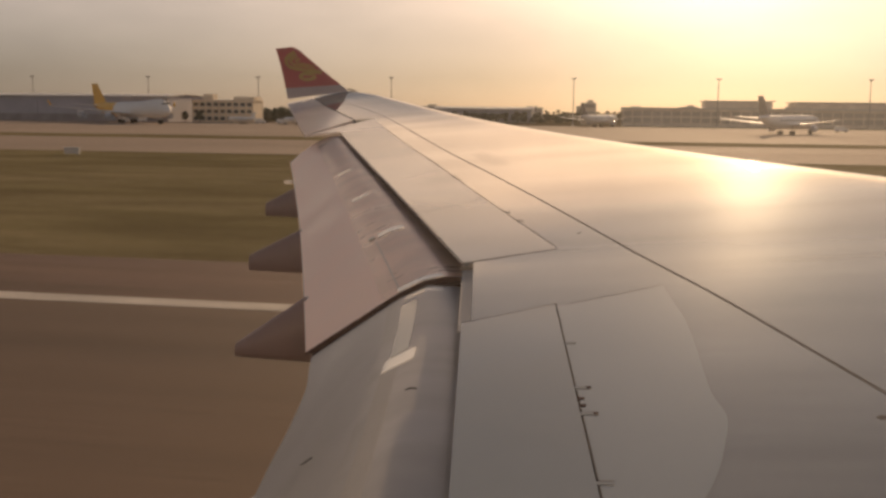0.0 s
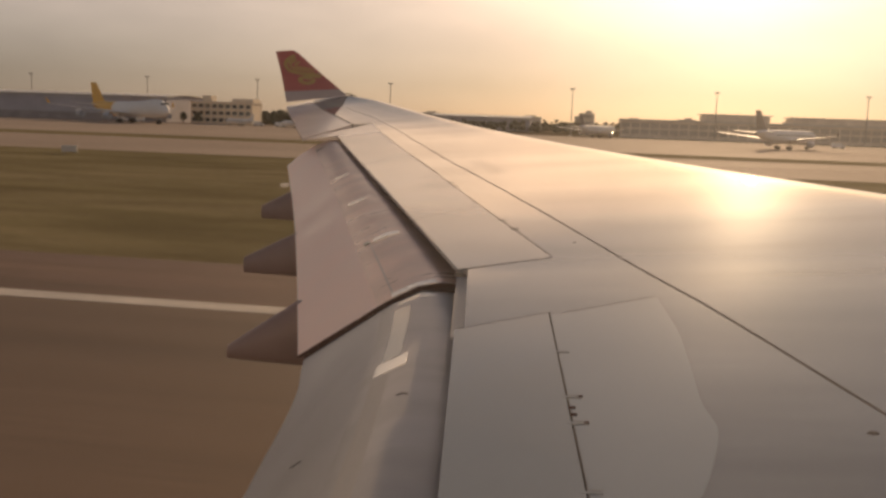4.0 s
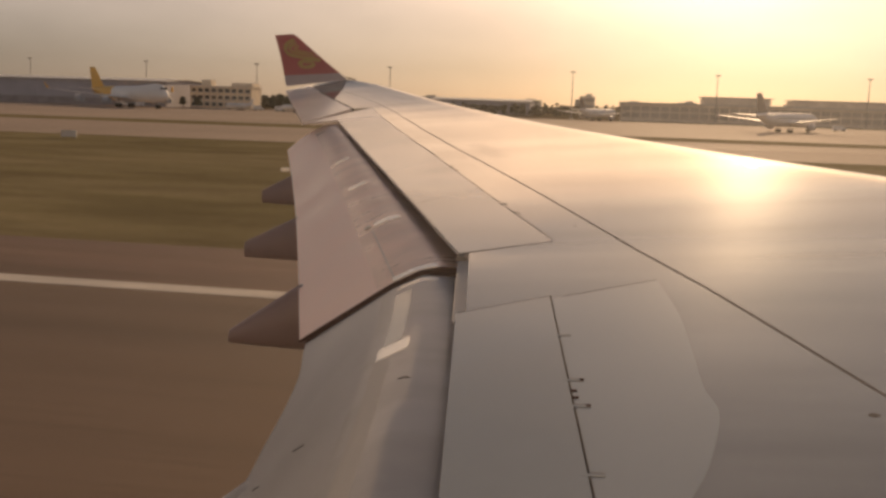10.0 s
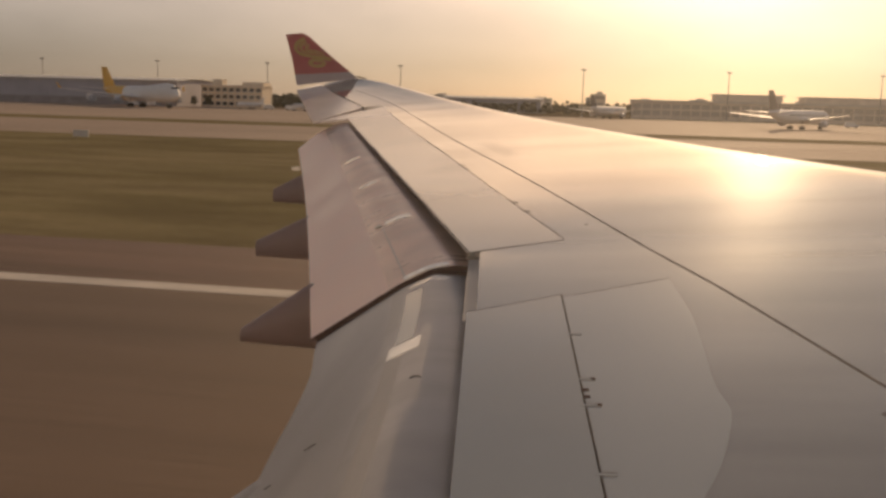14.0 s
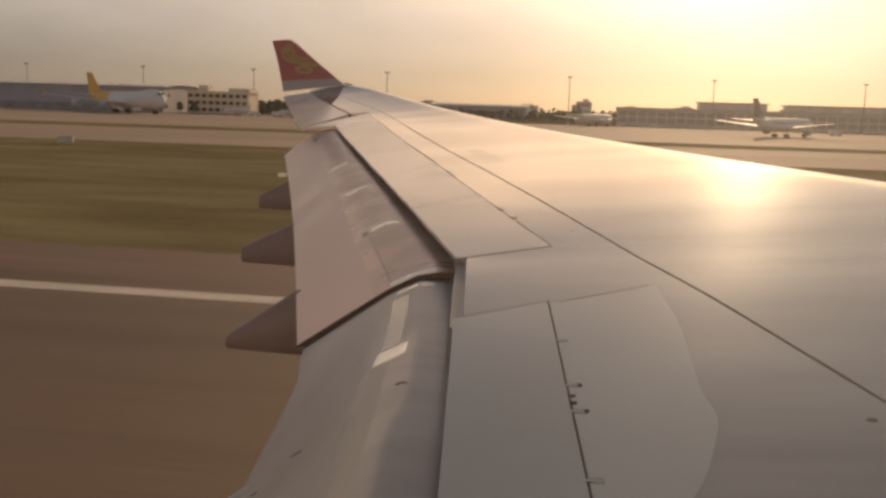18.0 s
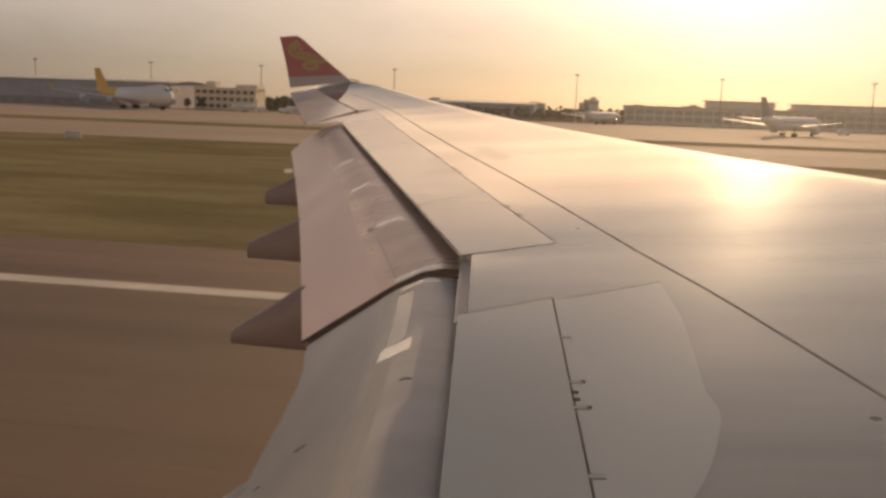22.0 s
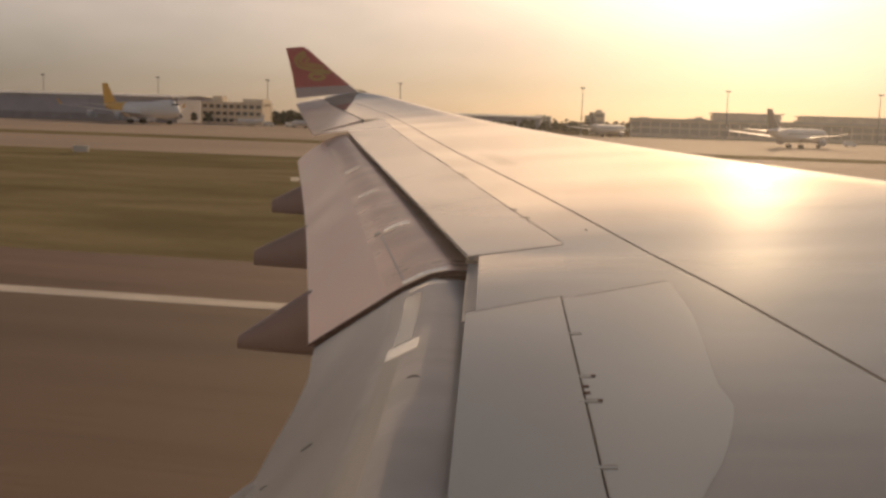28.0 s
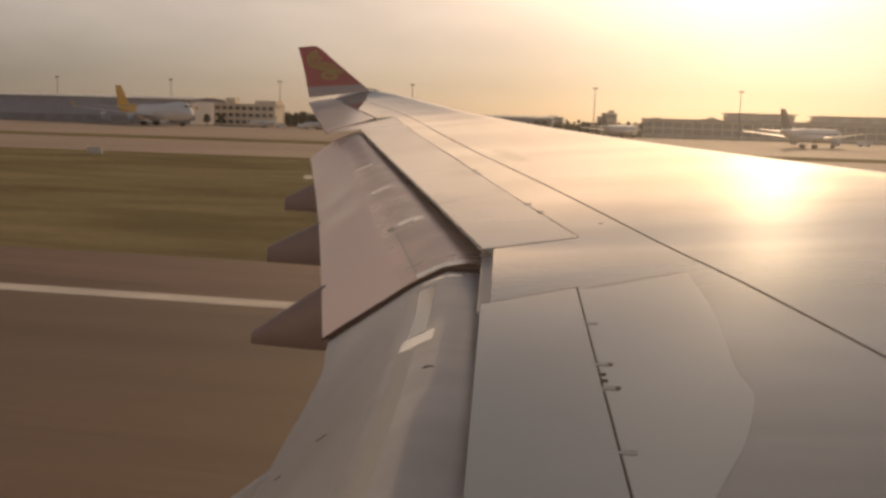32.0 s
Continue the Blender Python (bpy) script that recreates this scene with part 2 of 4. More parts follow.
M_BODY = material("fuselage_paint", (0.7, 0.69, 0.67), 0.35, vary=0.04, scale=1)


# ---- mesh helpers ----
def mesh_of(name, verts, faces, mats, smooth=True):
    me = bpy.data.meshes.new(name)
    me.from_pydata([tuple(v) for v in verts], [], faces)
    for m in mats:
        me.materials.append(m)
    bm = bmesh.new()
    bm.from_mesh(me)
    bmesh.ops.recalc_face_normals(bm, faces=bm.faces)
    bm.to_mesh(me)
    bm.free()
    if smooth:
        me.polygons.foreach_set("use_smooth", [True] * len(me.polygons))
        me.set_sharp_from_angle(angle=radians(35))
    return me


def raw(name, verts, faces, mat, parent=None, label="", smooth=True):
    ob = new(name, mesh_of(name, verts, faces, [mat], smooth))
    if parent:
        ob.parent = parent
    if label:
        ob["label"] = label
    return ob


def part(name, bm, mat, parent=None, label="", smooth=True):
    """Links a bmesh as one mesh object under a thing or a part."""
    me = bpy.data.meshes.new(name)
    bmesh.ops.recalc_face_normals(bm, faces=bm.faces)
    bm.to_mesh(me)
    bm.free()
    me.materials.append(mat)
    if smooth:
        me.polygons.foreach_set("use_smooth", [True] * len(me.polygons))
        me.set_sharp_from_angle(angle=radians(35))
    ob = new(name, me)
    if parent:
        ob.parent = parent
    if label:
        ob["label"] = label
    return ob


def thing(name, label, category, at=(0, 0, 0), rz=0, group="", kind=""):
    ob = new(name)
    ob.matrix_basis = pose(*at, 0, 0, rz)
    return tagged(ob, label, category, group, kind)


def box_bm(sx, sy, sz, at=(0, 0, 0), bevel=0.0, bm=None, rz=0):
    bm = bm or bmesh.new()
    r = bmesh.ops.create_cube(bm, size=1, matrix=pose(*at, 0, 0, rz) @ Matrix.Diagonal((sx, sy, sz, 1)))
    if bevel:
        es = {e for v in r["verts"] for e in v.link_edges}
        bmesh.ops.bevel(bm, geom=list(es), offset=bevel, segments=2, affect="EDGES")
    return bm


def cyl_bm(r0, r1, h, at=(0, 0, 0), seg=12, m=None, bm=None):
    bm = bm or bmesh.new()
    mm = pose(*at) @ (m or Matrix()) @ pose(0, 0, h / 2)
    bmesh.ops.create_cone(bm, cap_ends=True, segments=seg, radius1=r0, radius2=r1, depth=h, matrix=mm)
    return bm


def loft(rings, closed=True, caps=True):
    """Joins rings of equal length into a skin."""
    n = len(rings[0])
    verts = [p for r in rings for p in r]
    faces = []
    for i in range(len(rings) - 1):
        for j in range(n if closed else n - 1):
            k = (j + 1) % n
            faces.append((i * n + j, i * n + k, (i + 1) * n + k, (i + 1) * n + j))
    if closed and caps:
        faces.append(tuple(range(n)))
        faces.append(tuple(range((len(rings) - 1) * n, len(rings) * n)))
    return verts, faces


def smooth_table(table, y):
    """Cubic through a short table of (y, value)."""
    i = 0
    while i < len(table) - 2 and y > table[i + 1][0]:
        i += 1
    def slope(k):
        a, b = table[max(k - 1, 0)], table[min(k + 1, len(table) - 1)]
        return (b[1] - a[1]) / (b[0] - a[0])
    (y0, v0), (y1, v1) = table[i], table[i + 1]
    h = y1 - y0
    s = min(max((y - y0) / h, -0.5), 1.5)
    return ((2 * s**3 - 3 * s**2 + 1) * v0 + (s**3 - 2 * s**2 + s) * h * slope(i)
            + (-2 * s**3 + 3 * s**2) * v1 + (s**3 - s**2) * h * slope(i + 1))


# ---- wing shape: x forward, y outboard, z up ----
CREST = (1.1688, 0.6807, 0.3435, 0.2707, 0.1142)
COVE = (0.816, 0.8917, 0.3192, 0.3247, 0.1619)


def bend(curve, y):
    """Height of the flexed wing along the span."""
    u = (y - 15) / 15
    return sum(c * u**k for k, c in enumerate(curve))


def x_crest(y):
    return -0.62 * (y - 2.8) - 0.25 - 0.5 * (max(y - 27.5, 0) / 1.5)**2


def x_cove(y):
    bow = 0.07 * math.sin(math.pi * min(max((y - 10.24) / 12.1, 0), 1))
    return -10.84 - (y - 10.24) * (0.372 if y > 10.24 else 0.136) + bow


# lowers the crest near the tip to brighten its reflection
def tip_flatten(y):
    return 0.0042 * max(y - 25, 0)**2


def z_top(x, y):
    u, c = (x_crest(y) - x) / (x_crest(y) - x_cove(y)), 0.035
    g = (math.hypot(u, c) - c) / (math.hypot(1, c) - c)
    # the tip is bent downwards, most at its rear, so that it mirrors brighter sky
    top = bend(CREST, y) - tip_flatten(y)
    return top + (bend(COVE, y) - 0.0045 * max(y - 24, 0)**2 - top) * g


def x_hinge(y):
    if y < 10.62:
        return -9.692 - 0.114 * (y - 6.0) + max(0, (y - 8.8)) * 0.066
    if y < 23.82:
        return -10.09 - 0.350 * (y - 10.62) - 0.034 * max(0, y - 17.0)
    return -15.37 - 0.523 * (y - 23.84)


def x_te(y):
    return -15.96 - 0.40 * (y - 21.97)


wing = thing("airliner", "white and grey wide-body airliner wing with red winglet, flaps lowered", "aircraft")
wing.matrix_basis = ATTITUDE


def build_wing_box():
    ys = [1.6 + i * (29.0 - 1.6) / 110 for i in range(111)] + [23.81, 23.83]
    ys.sort()
    rings = []
    for y in ys:
        xc, xr, zc = x_crest(y), x_hinge(y) + 0.003, bend(CREST, y) - tip_flatten(y)
        chord = xc - x_cove(y)
        ring = []
        for i in range(25):
            s = i / 24
            x = xr + (xc - xr) * s
            ring.append((x, y, z_top(x, y)))
        a, b = 0.055 * chord + 0.12, 0.07 * chord + 0.06
        for i in range(1, 10):
            th = math.pi * i / 10
            ring.append((xc + a * math.sin(th), y, zc - b * (1 - math.cos(th))))
        zb = zc - 2 * b
        for s in (0.0, 0.3, 0.6, 0.85):
            ring.append((xc + (xr - xc) * s, y, zb - 0.02 * chord * math.sin(s * 3) + (z_top(xr, y) - 0.25 - zb) * s))
        ring.append((xr, y, z_top(xr, y) - 0.22))
        rings.append(ring)
    raw("wing_skin", *loft(rings), M_WING, wing)


def plate(name, quad, mat, parent, thick=0.04, lift=0.0, nu=10, nv=10, droop=0.0, label="", taper=0.5):
    """A panel laid on the wing: quad of (hinge_a, hinge_b, aft_b, aft_a) as (x, y)."""
    (ax, ay), (bx, by), (cx, cy), (dx, dy) = quad
    top, bot = [], []
    for i in range(nu + 1):
        for j in range(nv + 1):
            s, t = i / nu, j / nv
            x = (ax * (1 - s) + bx * s) * (1 - t) + (dx * (1 - s) + cx * s) * t
            y = (ay * (1 - s) + by * s) * (1 - t) + (dy * (1 - s) + cy * s) * t
            z = z_top(x, y) + lift - droop * t
            top.append((x, y, z))
            bot.append((x, y, z - thick * (1 - taper * t)))
    n = (nu + 1) * (nv + 1)
    faces = []
    idx = lambda i, j: i * (nv + 1) + j
    for i in range(nu):
        for j in range(nv):
            q = (idx(i, j), idx(i + 1, j), idx(i + 1, j + 1), idx(i, j + 1))
            faces += [q, tuple(n + k for k in reversed(q))]
    rim = [idx(i, 0) for i in range(nu + 1)] + [idx(nu, j) for j in range(1, nv + 1)] + [idx(i, nv) for i in range(nu - 1, -1, -1)] + [idx(0, j) for j in range(nv - 1, 0, -1)]
    for k in range(len(rim)):
        p, q = rim[k], rim[(k + 1) % len(rim)]
        faces.append((p, q, n + q, n + p))
    return raw(name, top + bot, faces, mat, parent, label)


def strip(name, pts, width, mat, parent, lift=0.0012, steps=30, label="", zf=None):
    """A thin raised band along a line on the wing."""
    zf = zf or z_top
    line = []
    for (x0, y0), (x1, y1) in zip(pts[:-1], pts[1:]):
        line += [(x0 + (x1 - x0) * k / steps, y0 + (y1 - y0) * k / steps) for k in range(steps)]
    line.append(pts[-1])
    rings = []
    for k, (x, y) in enumerate(line):
        a, b = line[max(k - 1, 0)], line[min(k + 1, len(line) - 1)]
        d = Vector((b[0] - a[0], b[1] - a[1])).normalized()
        px, py = -d.y * width / 2, d.x * width / 2
        rings.append([(x + px, y + py, zf(x + px, y + py) + lift), (x - px, y - py, zf(x - px, y - py) + lift),
                      (x - px, y - py, zf(x - px, y - py) - 0.01), (x + px, y + py, zf(x + px, y + py) - 0.01)])
    return raw(name, *loft(rings), mat, parent, label)


def build_wing_panels():
    g = 0.006
    # spoilers along the outboard flap
    hinge_y = [10.62, 13.45, 16.2, 18.99, 20.6, 22.3]
    shift = [0.39, 0.73, 1.0, 1.23, 0.75, 0.14]
    for k in range(5):
        a, b = hinge_y[k] + g, hinge_y[k + 1] - g
        ca, cb = hinge_y[k] - shift[k] + g, hinge_y[k + 1] - shift[k + 1] - g
        sp = plate("spoiler", [(x_hinge(a) - 0.006, a), (x_hinge(b) - 0.006, b), (x_cove(cb), cb), (x_cove(ca), ca)], M_PANEL, wing, 0.07)
        for f in (0.28, 0.385) if k == 0 else (0.35, 0.42) if k == 1 else ():
            y = hinge_y[k] + (hinge_y[k + 1] - hinge_y[k]) * f * 1.7
            plate("hinge_fitting", [(x_hinge(y) + 0.055, y - 0.014), (x_hinge(y) + 0.055, y + 0.014), (x_hinge(y) - 0.02, y + 0.012), (x_hinge(y) - 0.02, y - 0.012)], M_SEAL, sp, 0.02, 0.004, 2, 3)
    # inboard spoiler
    a, b = 3.1, 8.80
    sp = plate("spoiler", [(x_hinge(a) - 0.006, a), (x_hinge(b) - 0.006, b), (-10.583, 8.40), (-9.878, 3.1)], M_PANEL, wing, 0.07, 0.004, 16, 10)
    for y, w, run in ((7.915, 0.022, 0.065), (7.165, 0.026, 0.075), (6.815, 0.026, 0.075), (6.09, 0.024, 0.062), (4.6, 0.03, 0.07)):
        x = x_hinge(y)
        arm = plate("hinge_fitting", [(x + run, y - w / 2), (x + run, y + w / 2), (x - 0.03, y + w / 2), (x - 0.03, y - w / 2)], M_PANEL, sp, 0.02, 0.005, 2, 3)
        plate("hinge_slot", [(x + run, y + w / 2), (x + run, y + w / 2 + 0.008), (x + 0.005, y + w / 2 + 0.008), (x + 0.005, y + w / 2)], M_SEAL, arm, 0.02, 0.0055, 2, 1)
        if run > 0.07:
            plate("hinge_bolt", [(x + run, y - w * 0.45), (x + run, y + w * 0.5), (x + run - 0.022, y + w * 0.5), (x + run - 0.022, y - w * 0.45)], M_DARK, arm, 0.02, 0.0065, 1, 1)
    for y in (7.018, 6.925):
        x = x_hinge(y)
        plate("hinge_bolt", [(x + 0.03, y - 0.016), (x + 0.03, y + 0.016), (x + 0.0, y + 0.016), (x + 0.0, y - 0.016)], M_DARK, sp, 0.02, 0.004, 1, 1)
    strip("joint_seal", [(x_hinge(3.2) + 0.003, 3.2), (x_hinge(8.79) + 0.003, 8.79)], 0.003, M_SEAL, wing, 0.0035, 40)
    # fixed trailing panels
    plate("shroud_panel", [(x_hinge(8.82) + 0.003, 8.82), (x_hinge(10.60) + 0.003, 10.60), (-10.763, 10.25), (-10.525, 8.43)], M_WING, wing, 0.07)
    plate("shroud_panel", [(x_hinge(22.32) + 0.003, 22.32), (x_hinge(23.8) + 0.003, 23.8), (x_te(22.06), 22.06), (x_te(21.97), 21.97)], M_TIP_LIT, wing, 0.03)
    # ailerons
    plate("aileron", [(x_hinge(23.84) - 0.05, 23.84), (x_hinge(27.6) - 0.05, 27.6), (x_te(27.2), 27.2), (x_te(22.1), 22.1)], M_TIP_LIT, wing, 0.12)
    plate("tip_panel", [(x_hinge(27.62) + 0.003, 27.62), (x_hinge(29.0), 29.0), (x_te(28.3), 28.3), (x_te(27.22), 27.22)], M_TIP_LIT, wing, 0.12)
    # dark sheets below the panels, painting the shade inside the cove
    plate("cove_shade_sheet", [(x_hinge(8.0) + 0.02, 3.0), (x_hinge(10.3), 10.3), (-10.66, 10.2), (-9.80, 3.0)], M_DARK, wing, 0.05, -0.12, 12, 6)
    plate("cove_shade_sheet", [(x_hinge(10.3) + 0.03, 10.3), (x_hinge(22.3) + 0.03, 22.3), (x_cove(22.1) + 0.12, 22.1), (x_cove(10.3) + 0.12, 10.3)], M_DARK, wing, 0.05, -0.12, 40, 6)
    # joints and sealant
    seam = [(5.0, -7.82), (6.97, -8.405), (8.16, -8.755), (8.955, -8.995), (9.9, -9.317), (11.22, -9.761), (13.08, -10.402), (15.4, -11.25), (17.33, -12.0),
            (19.18, -12.72), (21.54, -13.66), (23.07, -14.31), (24.64, -15.07), (26.43, -16.1), (27.06, -16.5), (28.28, -17.33)]
    strip("joint_seal", [(smooth_table(seam, 5 + 0.57 * k), 5 + 0.57 * k) for k in range(30)], 0.021, M_SEAL, wing, steps=3)
    strip("joint_seal", [(smooth_table(seam, 21.54 + 0.515 * k), 21.54 + 0.515 * k) for k in range(14)], 0.014, M_FADED, wing, steps=3)
    strip("joint_seal", [(x_hinge(10.64 + 0.44 * k) + 0.003, 10.64 + 0.44 * k) for k in range(9)], 0.004, M_SEAL, wing, steps=2)
    strip("joint_seal", [(x_hinge(14.16 + 0.44 * k) + 0.003, 14.16 + 0.44 * k) for k in range(20)], 0.004, M_FADED, wing, steps=2)
    # faded stencil bars
    for dx in (0.0, 0.09, 0.17):
        strip("faded_marking", [(-11.80 + dx, 17.6), (-11.24 + dx, 16.1)], 0.02, M_STENCIL, wing)
    strip("joint_seal", [(-9.93, 8.80), (-9.306, 9.22)], 0.006, M_SEAL, wing)
    strip("joint_seal", [(-10.01, 8.812), (-10.573, 8.41)], 0.006, M_SEAL, wing, 0.005)
    strip("joint_seal", [(x_hinge(10.61), 10.61), (-10.86, 10.235)], 0.006, M_SEAL, wing, 0.003)
    # repainted skin panel by the root
    edge = [(4.6, -9.72), (5.3, -9.52), (5.93, -9.331), (6.175, -9.254), (6.57, -9.174), (6.8, -9.15), (7.06, -9.187), (7.57, -9.196), (8.33, -9.216), (9.22, -9.306)]
    top = []
    for i in range(41):
        y = 4.6 + (9.21 - 4.6) * i / 40
        xa, xb = x_hinge(y) + 0.007, smooth_table(edge, y)
        if y > 8.78:
            xa = -9.92 + (y - 8.78) * 1.43
        for k in range(9):
            x = xa + (xb - xa) * k / 8
            top.append((x, y, z_top(x, y) + 0.0015))
    faces = [(i * 9 + k, i * 9 + 9 + k, i * 9 + 10 + k, i * 9 + k + 1) for i in range(40) for k in range(8)]
    raw("fillet_panel", top, faces, M_FILLET, wing)
    for x, y, w in ((-9.935, 11.22, 0.035), (-8.515, 6.746, 0.05), (-12.57, 21.0, 0.06)):
        ring = [(x + w * 0.5 * math.cos(a), y + w * 0.5 * math.sin(a)) for a in [math.pi * m / 8 for m in range(16)]]
        raw("fuel_cap", *loft([[(p, q, z_top(p, q) + dz) for p, q in ring] for dz in (-0.006, 0.0008)]), M_SEAL, wing)
    # inner wall and bracket at the open end of the shroud; strip toned as the shaded flap nose below
    plate("end_rib", [(-10.70, 10.262), (-10.70, 10.268), (-10.86, 10.258), (-10.86, 10.252)], M_FLAP2, wing, 0.10, -0.012, 2, 3)
    plate("shroud_strip", [(-10.50, 8.42), (-10.74, 10.22), (-10.85, 10.22), (-10.61, 8.42)], M_FLAP2, wing, 0.012, -0.055, 12, 4)
    part("hinge_bracket", box_bm(0.10, 0.03, 0.03, (-10.80, 10.08, z_top(-10.8, 10.08) - 0.012), 0.008), M_SEAL, wing)


UPPER = [(-0.42, -0.50), (-0.36, -0.34), (-0.25, -0.23), (-0.1, -0.165), (0.1, -0.16), (0.3, -0.205), (0.55, -0.335), (0.66, -0.405), (0.8, -0.50), (1.1, -0.70), (1.367, -0.88)]
UPPER_TIP = [(-0.42, -0.46), (-0.36, -0.30), (-0.25, -0.19), (-0.1, -0.125), (0.1, -0.11), (0.3, -0.15), (0.55, -0.26), (0.66, -0.315), (0.8, -0.40), (1.1, -0.60), (1.42, -0.87)]
LOWER = [(1.367, -0.90), (1.0, -0.78), (0.5, -0.60), (0.0, -0.54), (-0.3, -0.58)]
LOWER_TIP = [(1.42, -0.89), (1.0, -0.74), (0.5, -0.56), (0.0, -0.50), (-0.3, -0.54)]


INNER_TE = [(2.9, -11.5), (6.0, -11.56), (7.3, -11.66), (7.76, -11.72), (8.315, -11.80), (8.56, -11.83), (9.1, -11.91), (9.6, -12.00), (10.08, -12.13), (10.41, -12.21)]


def flap_point(y, d, z, inboard):
    if inboard:
        front = -10.88 + (10.4 - y) * 0.136
        k = (front - smooth_table(INNER_TE, y)) / 1.367
        return (front - d * (k if d > 0 else 1), y, bend(COVE, y) + z - 0.01)
    k = 1.0 - 0.0195 * (y - 10.4)
    return (x_cove(y) - d * k, y, bend(COVE, y) + z * k)


def flap_profile(y, inboard):
    """Section of the flap, which flattens towards the tip of the outer one."""
    f = 0 if inboard else min((y - 10.4) / 11.8, 1)
    dip = 0.07 if inboard else 0.0
    return [(a + (p - a) * f, b + (q - b) * f - (dip * max(0.0, min(1.0, (0.36 - a) / 0.36)) if k < 6 else 0.0))
            for k, ((a, b), (p, q)) in enumerate(zip(UPPER + LOWER, UPPER_TIP + LOWER_TIP))]


def build_flap(y0, y1, inboard, name="flap"):
    n = 36
    rings = []
    for i in range(n + 1):
        y = y0 + (y1 - y0) * i / n
        rings.append([flap_point(y, d, z, inboard) for d, z in flap_profile(y, inboard)])
    ob = raw(name, *loft(rings), M_FLAP_SHADED if inboard else M_FLAP_LIT, wing, "grey flap lowered, with a worn bare-metal nose")
    ob.data.materials.append(M_NOSE_SHADED if inboard else M_NOSE_LIT)
    # end caps get the dark tone of the shade in the gap
    ob.data.materials.append(M_DARK)
    per = len(UPPER) + len(LOWER)
    for f in ob.data.polygons:
        js = [v % per for v in f.vertices]
        if len(js) == 4 and max(js) <= 7:
            f.material_index = 1
        elif len(js) > 4:
            f.material_index = 2
    return ob


def flap_patch(name, y0, y1, d0, d1, inboard, mat, parent, lift=0.002, skew=0.0):
    top, nn = [], max(4, int((y1 - y0) * 4))
    for i in range(nn + 1):
        y = y0 + (y1 - y0) * i / nn
        for j in range(7):
            d = d0 + (d1 - d0) * j / 6 + skew * (i / nn)
            z = 0
            prof = flap_profile(y, inboard)[:len(UPPER)]
            for (a, za), (b, zb) in zip(prof[:-1], prof[1:]):
                if a <= d <= b:
                    z = za + (zb - za) * (d - a) / (b - a)
            top.append(Vector(flap_point(y, d, z, inboard)) + Vector((-0.5, 0, 1)).normalized() * lift)
    n = len(top)
    bot = [p - Vector((0, 0, 0.012)) for p in top]
    faces = []
    for i in range(nn):
        for j in range(6):
            q = (i * 7 + j, i * 7 + 7 + j, i * 7 + 8 + j, i * 7 + j + 1)
            faces += [q, tuple(n + k for k in reversed(q))]
    rim = [i * 7 for i in range(nn + 1)] + [nn * 7 + j for j in range(1, 7)] + [i * 7 + 6 for i in range(nn - 1, -1, -1)] + [j for j in range(5, 0, -1)]
    for k in range(len(rim)):
        p, q = rim[k], rim[(k + 1) % len(rim)]
        faces.append((p, q, n + q, n + p))
    return raw(name, top + bot, faces, mat, parent)


def build_flaps():
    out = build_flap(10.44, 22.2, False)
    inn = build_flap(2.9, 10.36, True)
    for y, w, d0, d1 in ((12.66, 0.17, 0.16, 0.46), (15.2, 0.17, 0.29, 0.55), (17.66, 0.17, 0.30, 0.56)):
        flap_patch("rub_strip", y, y + w, d0, d1, False, M_PATCH, out, 0.008)
    # metal edge along the gap, its gleam put into a near-white colour
    flap_patch("rub_strip", 10.46, 10.57, 0.13, 0.52, False, M_PATCH, out, 0.006)
    flap_patch("rub_strip", 8.41, 8.66, 0.32, 0.565, True, M_PATCH, inn)
    flap_patch("rub_strip", 8.69, 10.05, 0.385, 0.53, True, M_FILLET, inn)
    # edge on the other side of the gap, gleam painted in likewise
    flap_patch("rub_strip", 10.20, 10.31, 0.16, 0.50, True, M_PATCH, inn, 0.003)
    flap_patch("joint_cover", 2.95, 8.38, 0.44, 0.57, True, M_FLAP2, inn, 0.0006)
    flap_patch("joint_cover", 10.5, 12.66, 0.50, 0.512, False, M_FLAP2, out, 0.002)
    flap_patch("latch", 12.70, 12.80, 0.50, 0.57, False, M_METAL, out, 0.012)
    # scuffs
    for y, d0, d1 in ((7.80, 0.25, 0.32), (7.625, 0.94, 1.01), (7.40, 1.19, 1.23)):
        flap_patch("scuff", y, y + 0.022, d0, d1, True, M_SEAL, inn, 0.003, 0.02)
    # dark plate added as the shade in the gap between the flaps
    flap_patch("gap_shade_plate", 10.34, 10.46, 0.0, 1.33, False, M_DARK, out, -0.04)


